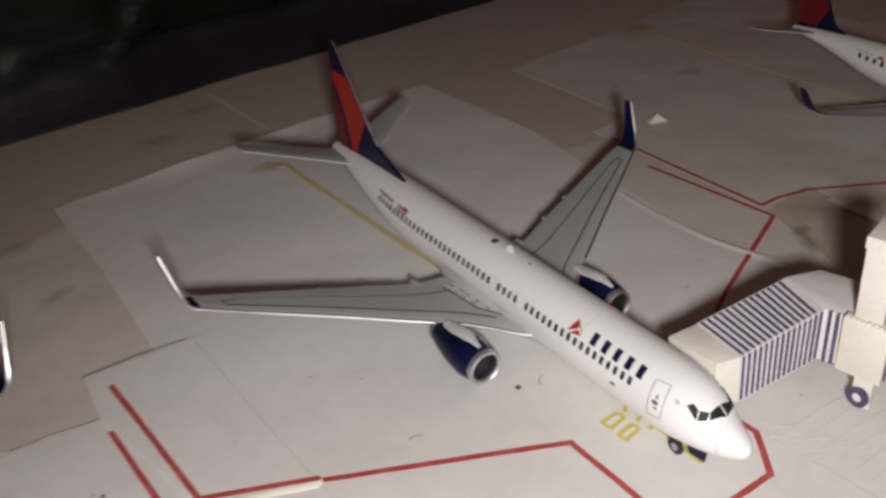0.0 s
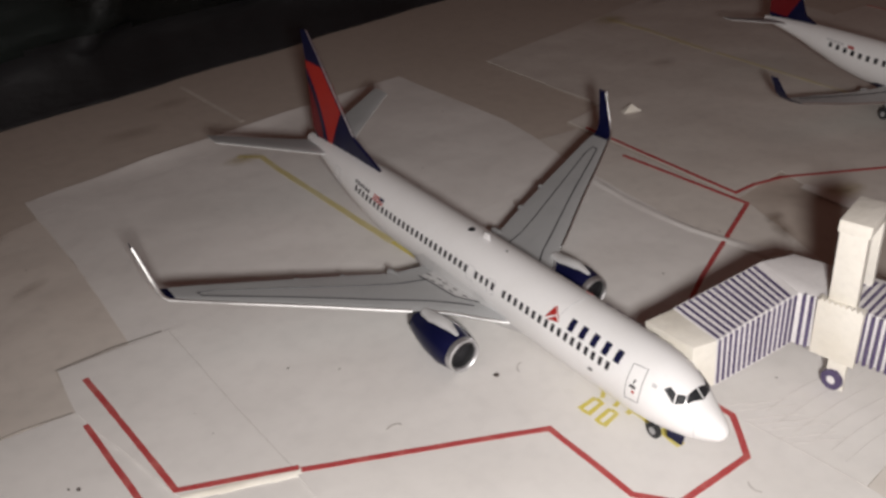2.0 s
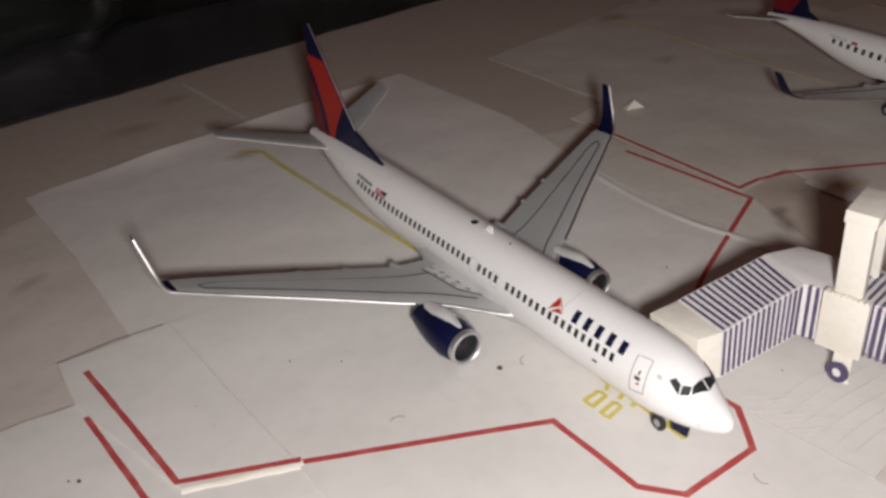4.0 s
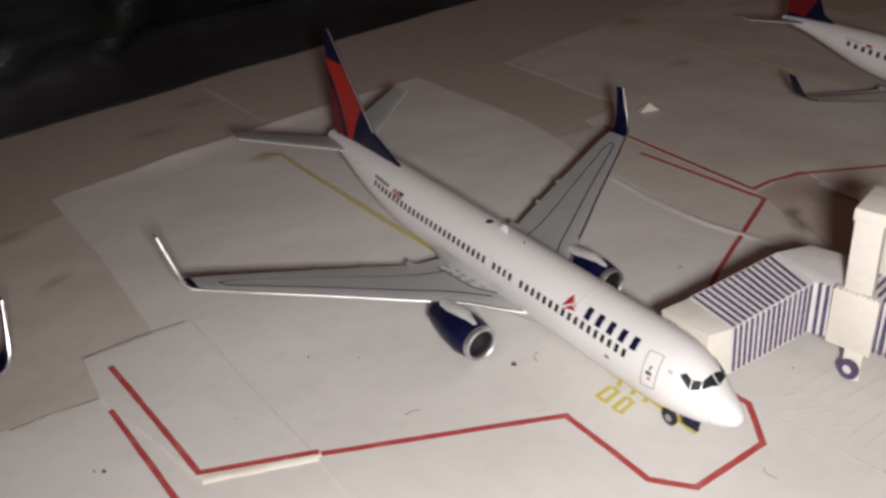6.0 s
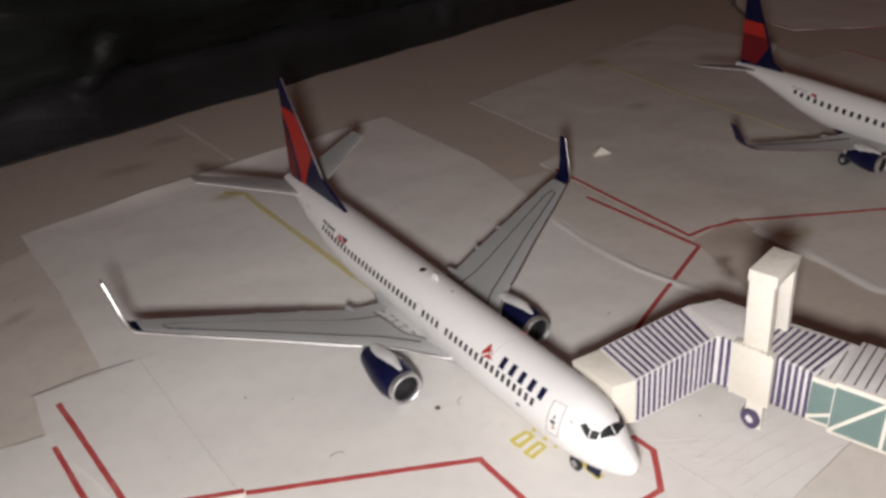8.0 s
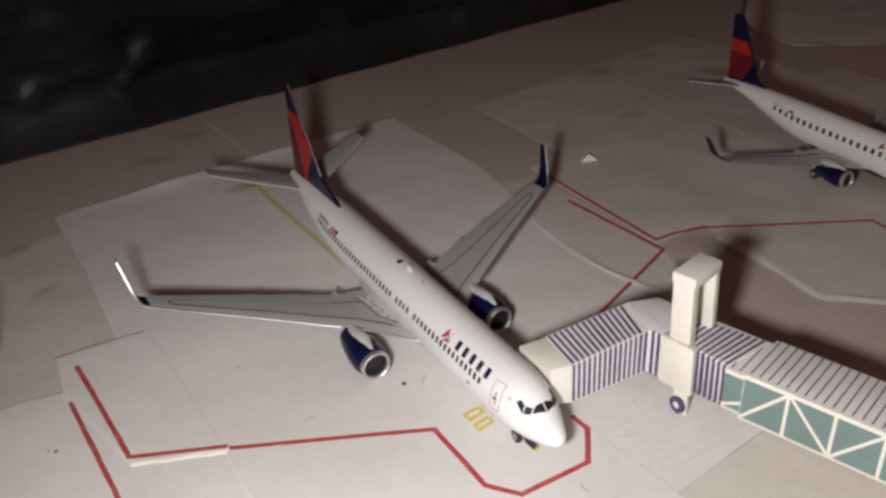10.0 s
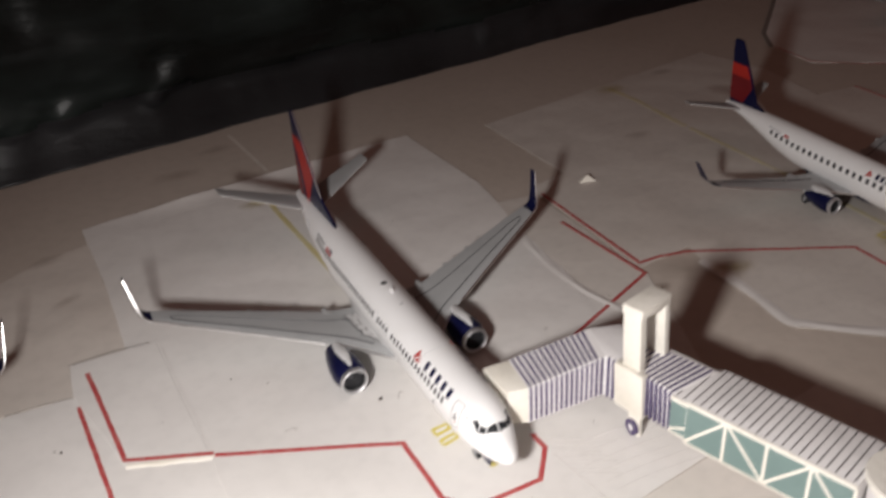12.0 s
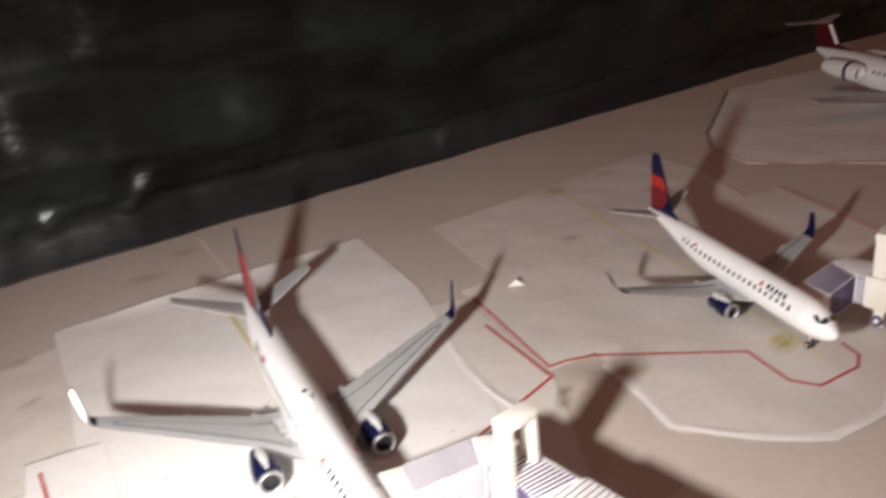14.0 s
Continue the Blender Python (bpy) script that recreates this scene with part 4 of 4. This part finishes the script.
def stain_material(name, colour, strength):
    """A soft-edged smudge that lets the surface below show through."""
    m = bpy.data.materials.new(name)
    m.use_nodes = True
    nt = m.node_tree
    b = nt.nodes["Principled BSDF"]
    b.inputs["Base Color"].default_value, b.inputs["Roughness"].default_value = (*colour, 1), 0.8
    tc, ln, mr, nz, mul = (nt.nodes.new("ShaderNode" + k) for k in ("TexCoord", "VectorMath", "MapRange", "TexNoise", "Math"))
    ln.operation, mul.operation = "LENGTH", "MULTIPLY"
    nz.inputs["Scale"].default_value, nz.inputs["Detail"].default_value = 250, 4
    mr.inputs[1].default_value, mr.inputs[2].default_value, mr.inputs[3].default_value, mr.inputs[4].default_value = 0.0, 0.01, strength * 2, 0.0
    nt.links.new(tc.outputs["Object"], ln.inputs[0])
    nt.links.new(tc.outputs["Object"], nz.inputs["Vector"])
    nt.links.new(ln.outputs["Value"], mr.inputs[0])
    nt.links.new(mr.outputs[0], mul.inputs[0])
    nt.links.new(nz.outputs[0], mul.inputs[1])
    nt.links.new(mul.outputs[0], b.inputs["Alpha"])
    return m


SMUDGE = stain_material("brown_smudge", (0.28, 0.20, 0.15), 0.2)
SMUDGE_DARK = stain_material("dark_brown_smudge", (0.20, 0.14, 0.10), 0.42)
SMUDGE_YELLOW = stain_material("yellow_smudge", (0.50, 0.40, 0.14), 0.4)
for x, y, z, sx, sy, a, m in ((-51, 102, -0.40, 0.9, 0.4, 20, SMUDGE), (-51, 80, -0.40, 0.8, 0.35, 10, SMUDGE), (66, 39, -0.40, 0.9, 0.6, -30, SMUDGE), (53.5, 31, 0.14, 0.42, 0.22, 60, SMUDGE_DARK), (56, 34.5, 0.15, 0.3, 0.2, 20, SMUDGE_DARK), (74, 33, 0.2, 0.6, 0.3, -10, SMUDGE_YELLOW), (-58, 118, -0.27, 0.5, 0.25, 20, SMUDGE), (-6, 162, -0.40, 0.6, 0.35, 10, SMUDGE), (142, 141, -0.1, 0.5, 0.3, 10, SMUDGE), (102, 102, 0.0, 0.5, 0.3, 0, SMUDGE), (-55.5, 97, -0.27, 0.45, 0.2, 30, SMUDGE), (-20, 150, -0.40, 0.8, 0.4, 0, SMUDGE), (118, 137, -0.05, 0.6, 0.5, 0, SMUDGE_YELLOW), (112, 24, 0.06, 0.6, 0.4, 40, SMUDGE_YELLOW), (-6, 120, -0.08, 0.5, 0.3, 0, SMUDGE_YELLOW)):
    bm = bmesh.new()
    bm.faces.new([bm.verts.new((10 * math.cos(k * math.pi / 12), 10 * math.sin(k * math.pi / 12), 0)) for k in range(24)])
    st = tagged(part("trim_stain", bm, m), "faint brown smudge on the apron", "stain", kind="structure")
    st.matrix_basis = pose(x * MM, y * MM, z * MM, 0, 0, a) @ Matrix.Diagonal((sx, sy, 1, 1))



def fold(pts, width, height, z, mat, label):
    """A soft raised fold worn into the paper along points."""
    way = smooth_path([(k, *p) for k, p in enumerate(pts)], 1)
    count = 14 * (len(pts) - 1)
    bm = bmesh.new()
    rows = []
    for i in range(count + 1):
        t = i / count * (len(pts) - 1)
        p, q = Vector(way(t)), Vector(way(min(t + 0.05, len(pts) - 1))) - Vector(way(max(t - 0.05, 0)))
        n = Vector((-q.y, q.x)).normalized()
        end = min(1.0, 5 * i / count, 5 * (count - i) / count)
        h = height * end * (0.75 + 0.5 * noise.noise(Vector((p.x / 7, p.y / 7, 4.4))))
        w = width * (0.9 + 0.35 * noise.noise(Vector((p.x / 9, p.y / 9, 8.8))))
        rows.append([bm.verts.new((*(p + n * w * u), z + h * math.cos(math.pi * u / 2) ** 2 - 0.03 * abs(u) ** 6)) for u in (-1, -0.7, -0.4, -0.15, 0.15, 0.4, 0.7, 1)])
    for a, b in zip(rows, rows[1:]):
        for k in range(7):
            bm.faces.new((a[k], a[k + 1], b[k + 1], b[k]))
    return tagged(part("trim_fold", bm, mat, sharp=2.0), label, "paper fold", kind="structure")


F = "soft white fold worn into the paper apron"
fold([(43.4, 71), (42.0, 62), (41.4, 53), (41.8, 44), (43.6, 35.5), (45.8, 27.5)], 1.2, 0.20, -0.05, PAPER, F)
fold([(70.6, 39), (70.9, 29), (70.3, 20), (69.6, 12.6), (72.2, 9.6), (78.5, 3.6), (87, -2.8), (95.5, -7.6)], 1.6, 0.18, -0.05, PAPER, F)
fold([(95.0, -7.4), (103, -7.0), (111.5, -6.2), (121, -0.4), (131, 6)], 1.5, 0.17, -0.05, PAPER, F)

# folded tape edge under the red corner
bm = bmesh.new()
rows = []
for k in range(19):
    f = k / 18
    x, y = -53.2 + 13.6 * f, 37.1 - 5.15 * f
    n1, n2 = noise.noise(Vector((x / 2.2, 1.7, 0))), noise.noise(Vector((x / 1.6, 8.2, 0)))
    w, h = 0.42 + 0.16 * n1 + 0.12 * f, 0.02 + 0.05 * max(0, n2 + 0.3)
    rows.append([bm.verts.new((x + 0.35 * u * w, y + 0.94 * u * w, z)) for u, z in ((1, -0.2), (1, 0.07), (0.3, 0.07 + h), (-0.4, 0.05 + 0.4 * h), (-1.1, -0.16), (-1.1, -0.28))])
for a, b in zip(rows, rows[1:]):
    for k in range(6):
        bm.faces.new((a[k], b[k], b[(k + 1) % 6], a[(k + 1) % 6]))
bm.faces.new(rows[0])
bm.faces.new(rows[-1][::-1])
tagged(part("tape_strip", bm, CARD), "creased white tape strip under the red corner line", "tape")

# folded scrap of paper and specks of dirt
bm = prism([(70.2, 84.9, 0.0), (74.6, 83.6, 0.0), (72.5, 84.9, 1.8)], [(70.9, 86.6, -0.1), (74.2, 85.6, -0.1), (72.6, 85.4, 1.6)])
tagged(part("paper_scrap", bm, CARD), "small folded scrap of white paper", "paper scrap")


def speck(x, y, r):
    bm = bmesh.new()
    bmesh.ops.create_icosphere(bm, subdivisions=2, radius=r)
    for v in bm.verts:
        v.co *= 0.7 + 0.5 * noise.noise(v.co * 3 / r + Vector((x, y, 0)))
        v.co.z *= 0.5
        v.co += Vector((x, y, 0.02))
    tagged(part("dirt_speck", bm, SPECK), "tiny dark speck of dirt on the paper", "speck", "specks of dirt")


speck(-9.4, 31.4, 0.5)
speck(-62.5, 46.0, 0.35)
speck(-63.5, 46.8, 0.2)
speck(-31.5, 51.0, 0.2)
speck(-45.5, 45.0, 0.18)
for k in range(22):
    speck(rng.uniform(-60, 60), rng.uniform(0, 120), rng.uniform(0.08, 0.22))
for x, y, a in ((-26.5, 30.5, 0.5), (-5.2, 30.0, 1.5), (2.0, -3.5, 2.2)):
    marker("lint_hair", [(x + 1.3 * math.cos(a + k * 0.35), y + 1.3 * math.sin(a + k * 0.35)) for k in range(6)], 0.09, 0.09, PENCIL_SHADE, "thin curled hair lying on the paper", "lint")


# ---- jet bridges of folded card ----
def jet_bridge(name, m, cut=0.0, full=True):
    jb = empty(name, "folded paper jet bridge with purple pen stripes and teal sides" if full else "folded paper jet bridge with purple pen stripes", "jet bridge", "jet bridges", m)
    d = Vector((-0.975, 0.22, 0)) * cut
    top = lambda x, y, z: tuple(Vector((x, y, z)) + d)
    # cab against the door
    part("cab", prism([(4.1, 17.6, 10.7), (8.8, 17.1, 10.9), (7.8, 9.1, 10.8), (4.6, 10.2, 10.5)], [(5.0, 17.4, 3.9), (8.9, 17.0, 4.4), (7.4, 8.3, 4.4), (5.0, 9.8, 4.0)], 0.12), CARD, jb, "cream card cab")
    # striped bellows
    a_t, a_b, b_t, b_b = Vector((7.82, 9.1, 10.85)), Vector((7.42, 8.3, 4.4)), Vector((21.7, 7.7, 12.75)) + d, Vector((21.3, 7.2, 5.3)) + d
    c_t, c_b, e_t, e_b = Vector((8.85, 17.1, 10.95)), Vector((8.9, 17.0, 4.4)), Vector((23.9, 15.1, 13.1)) + d, Vector((23.9, 15.0, 5.5)) + d
    bm = bmesh.new()
    count = 15
    loops = []
    for k in range(count * 2 + 1):
        f = k / (count * 2)
        rib = 0.05 * (k % 2)
        loops.append([bm.verts.new(p) for p in (a_b.lerp(b_b, f) + Vector((0, -rib, 0)), a_t.lerp(b_t, f) + Vector((0, -rib, rib)), c_t.lerp(e_t, f) + Vector((0, 0, rib)), c_b.lerp(e_b, f))])
    for p, q in zip(loops, loops[1:]):
        for k in range(4):
            bm.faces.new((p[k], p[(k + 1) % 4], q[(k + 1) % 4], q[k]))
    bm.faces.new(loops[0])
    bm.faces.new(loops[-1][::-1])
    bel = part("bellows", bm, CARD_WHITE, jb, "white card bellows with purple pen stripes")
    for k in range(count):
        f = (k + 0.45) / count
        p, q, r = a_b.lerp(b_b, f), a_t.lerp(b_t, f), c_t.lerp(e_t, f)
        w = 0.40 + 0.08 * rng.random()
        part("stripe", bar(p.lerp(q, 0.03), p.lerp(q, 0.985), (-0.15, -1, 0.1), w, 0.10, 0.1), PURPLE, bel)
        if f < 0.95:
            part("stripe", bar(q.lerp(r, 0.02), q.lerp(r, 0.98), (-0.12, 0, 1), w, 0.10, 0.1), PURPLE, bel)
    # bend between bellows and tunnel
    bend_t = [(21.75, 7.7, 12.75), (23.9, 15.1, 13.1), (29.0, 13.6, 13.0), (34.3, -4.8, 13.0), (25.0, -5.5, 12.8), (24.2, 0.0, 12.9)]
    bend_b = [(21.35, 7.2, 5.3), (23.9, 15.0, 5.5), (29.0, 13.5, 5.4), (34.3, -4.9, 5.2), (25.4, -5.4, 5.2), (24.6, 0.0, 5.3)]
    bend = part("bend", prism([top(*p) for p in bend_t], [top(*p) for p in bend_b], 0.06), CARD_WHITE, jb, "white card bend with purple stripes")
    dn = Vector((0.30, -0.954, 0))
    for k in range(14):
        f = (k + 0.5) / 14
        p_t, p_b = Vector((21.9, 7.4, 12.8)).lerp(Vector((25.0, -5.4, 12.8)), f) + d, Vector((21.55, 6.9, 5.35)).lerp(Vector((25.4, -5.3, 5.2)), f) + d
        p_t.x += 0.75 * math.sin(math.pi * f) * 0.4
        p_b.x += 0.75 * math.sin(math.pi * f) * 0.4
        part("stripe", bar(p_b, p_t, (-0.965, -0.26, 0), 0.38, 0.34, 0.3), PURPLE, bend)
        far = Vector((26.5, 14.3, 13.05)).lerp(Vector((34.0, -4.6, 13.0)), 0.28 + 0.72 * f) + d
        if k > 2:
            part("stripe", bar(p_t + Vector((0.15, 0, 0.02)), far, (0, 0, 1), 0.42, 0.08, 0.05), PURPLE, bend)
    # arch tower: front plate, two legs, cross beam
    u, v = Vector((0.967, 0.255, 0)), Vector((0.25, -0.968, 0))
    o = Vector((22.9, 2.3, 0)) + d
    tower = part("tower", prism([o + v * -2.8 + u * -0.95 + Vector((0, 0, 13.5)), o + v * 2.9 + u * -0.95 + Vector((0, 0, 13.3)), o + v * 2.9 + u * 0.6 + Vector((0, 0, 13.3)), o + v * -2.8 + u * 0.6 + Vector((0, 0, 13.5))],
                               [o + v * -2.7 + u * -0.4 + Vector((0, 0, 5.0)), o + v * 3.0 + u * -0.4 + Vector((0, 0, 4.7)), o + v * 3.0 + u * 0.9 + Vector((0, 0, 4.7)), o + v * -2.7 + u * 0.9 + Vector((0, 0, 5.0))], 0.08), CARD, jb, "cream folded card arch tower")

    for k in range(8):
        a = o + v * (-2.65 + 0.69 * k) + u * -0.98 + Vector((0, 0, 13.35))
        part("tooth", prism([a, a + v * 0.55, a + v * 0.28 + Vector((0, 0, 0.55))], [p + u * 0.3 for p in (a, a + v * 0.55, a + v * 0.28 + Vector((0, 0, 0.55)))]), CARD, tower)

    def block(c0, c1, hv, hu, z0, z1, bev=0.1):
        return prism([c1 + v * a * hv + u * b * hu + Vector((0, 0, z1)) for a, b in ((-1, -1), (1, -1), (1, 1), (-1, 1))], [c0 + v * a * hv + u * b * hu + Vector((0, 0, z0)) for a, b in ((-1, -1), (1, -1), (1, 1), (-1, 1))], bev)

    part("leg", block(o + u * 0.9 - v * 0.1, o + u * 0.75 - v * 0.5, 1.7, 0.8, 12.9, 23.4), CARD, tower)
    part("leg", block(o + u * 7.2 - v * 0.2, o + u * 6.75 - v * 0.5, 1.75, 0.6, 13.0, 23.4), CARD, tower)
    part("cross_beam", block(o + u * 3.65 - v * 0.5, o + u * 3.65 - v * 0.5, 1.95, 3.72, 23.1, 24.8, 0.16), CARD, tower)
    # prop with a drawn wheel
    prop = part("prop", block(o + u * 0.9 + v * 1.0, o + u * 0.6 + v * 0.9, 1.2, 0.35, -0.1, 5.4, 0.05), CARD, jb, "card prop under the bend")
    disc = part("drawn_wheel", lathe([(-0.85, 0.62), (-0.85, 1.45), (-0.3, 1.45), (-0.3, 0.62)], tuple(o + u * 0.75 + v * 0.85 + Vector((0, 0, 1.55))), "x", 20, True), PURPLE, prop, "purple pen wheel ring")
    part("hub", lathe([(-0.82, 0), (-0.82, 0.66), (-0.3, 0.66), (-0.3, 0)], tuple(o + u * 0.75 + v * 0.85 + Vector((0, 0, 1.55))), "x", 14), CARD_WHITE, disc)
    if not full:
        return jb
    # two telescoping tunnel boxes
    q = Vector((0.954, 0.30, 0))
    for f0, f1, width, zt, zb, off in ((0.0, 3.2, 9.9, 12.7, 5.7, 0.25), (3.0, 29.0, 10.5, 13.2, 5.2, 0.0)):
        s0 = Vector((24.45, -5.5, 0)) + q * off
        fr0, fr1 = s0 + dn * f0, s0 + dn * f1
        up, lo = Vector((0, 0, zt)), Vector((0, 0, zb))
        tun = part("tunnel", prism([fr0 + up, fr1 + up, fr1 + q * width + up, fr0 + q * width + up], [fr0 + lo, fr1 + lo, fr1 + q * width + lo, fr0 + q * width + lo], 0.05), CARD_WHITE, jb, "white card tunnel with teal side panels")
        n_l = int((f1 - f0) / 1.3)
        for k in range(n_l):
            p = fr0 + dn * (0.6 + k * 1.3)
            part("roof_line", bar(p + q * 0.45 + up, p + q * (width - 0.1) + up, (0, 0, 1), 0.19, 0.04, 0.02), DARKLINE, tun)
        side_n = -q
        bays = [(f0, f1)] if f1 < 4 else [(3.0, 9.6), (9.6, 16.2), (16.2, 22.8), (22.8, f1)]
        for k, (g0, g1) in enumerate(bays):
            a, b = s0 + dn * (g0 + 0.05), s0 + dn * (g1 - 0.05)
            zl, zh = zb + 0.15, zt - 0.55
            mid = (zl + zh) / 2
            c0, c1 = Vector((a.x, a.y, mid)), Vector((b.x, b.y, mid))
            part("side_panel", bar(c0, c1, side_n, zh - zl, 0.05, 0.1), TEAL, tun, "teal printed side panel")
            lo_a, hi_a, lo_b, hi_b = Vector((a.x, a.y, zl)), Vector((a.x, a.y, zh)), Vector((b.x, b.y, zl)), Vector((b.x, b.y, zh))
            part("post", bar(lo_b, hi_b, side_n, 0.5, 0.16, 0.0), CARD, tun)
            ends = (lo_a, hi_b) if k % 2 == 0 else (hi_a, lo_b)
            if f1 < 4:
                ends = (lo_a.lerp(hi_a, 0.05), lo_b.lerp(hi_b, 0.3))
            part("brace", bar(ends[0], ends[1], side_n, 0.5, 0.13, 0.0), CARD, tun)
        part("eave", bar(fr0 + up - Vector((0, 0, 0.32)), fr1 + up - Vector((0, 0, 0.36)), side_n, 0.74, 0.28, 0.0), CARD, tun)
        part("sill", bar(fr0 + lo + Vector((0, 0, 0.1)), fr1 + lo + Vector((0, 0, 0.1)), side_n, 0.3, 0.2, 0.0), CARD, tun)
    # round end house
    end = Vector((24.45, -5.5, 0)) + dn * 34.2 + q * 5.4
    rot = part("rotunda", lathe([(-0.1, 5.2), (13.2, 5.4), (13.2, 0.0)], tuple(end), "z", 36), CARD_WHITE, jb, "white card round end house")
    part("rotunda_roof", lathe([(13.1, 0.0), (13.1, 6.1), (13.7, 6.2), (14.1, 6.0), (14.2, 0.0)], tuple(end), "z", 40), CARD, rot, "round cream card roof")
    return jb


# ---- the models on their stands ----
jet = narrowbody()
jet.matrix_basis = pose(-0.0004, 0.0003, 0.0, 0, 0.3, -0.2)
copy_thing(jet, pose(-0.1107, -0.002, 0))
small = regional()
small.matrix_basis = pose(0.1154, 0.0113, 0, 0, -1.2, -3.2) @ Matrix.Diagonal((1.02, 0.945, 1.15, 1))
far_jet = t_tail_jet()
far_jet.matrix_basis = pose(0.284, 0.180, -0.0002)
jet_bridge("jet_bridge", Matrix.Identity(4))
jet_bridge("jet_bridge", pose(0.116, 0.013, 0) @ pose(0.0078, 0.0091, 0) @ pose(0, 0, 0, 0, 0, 12) @ pose(-0.0078, -0.0091, 0), 4.0, False)
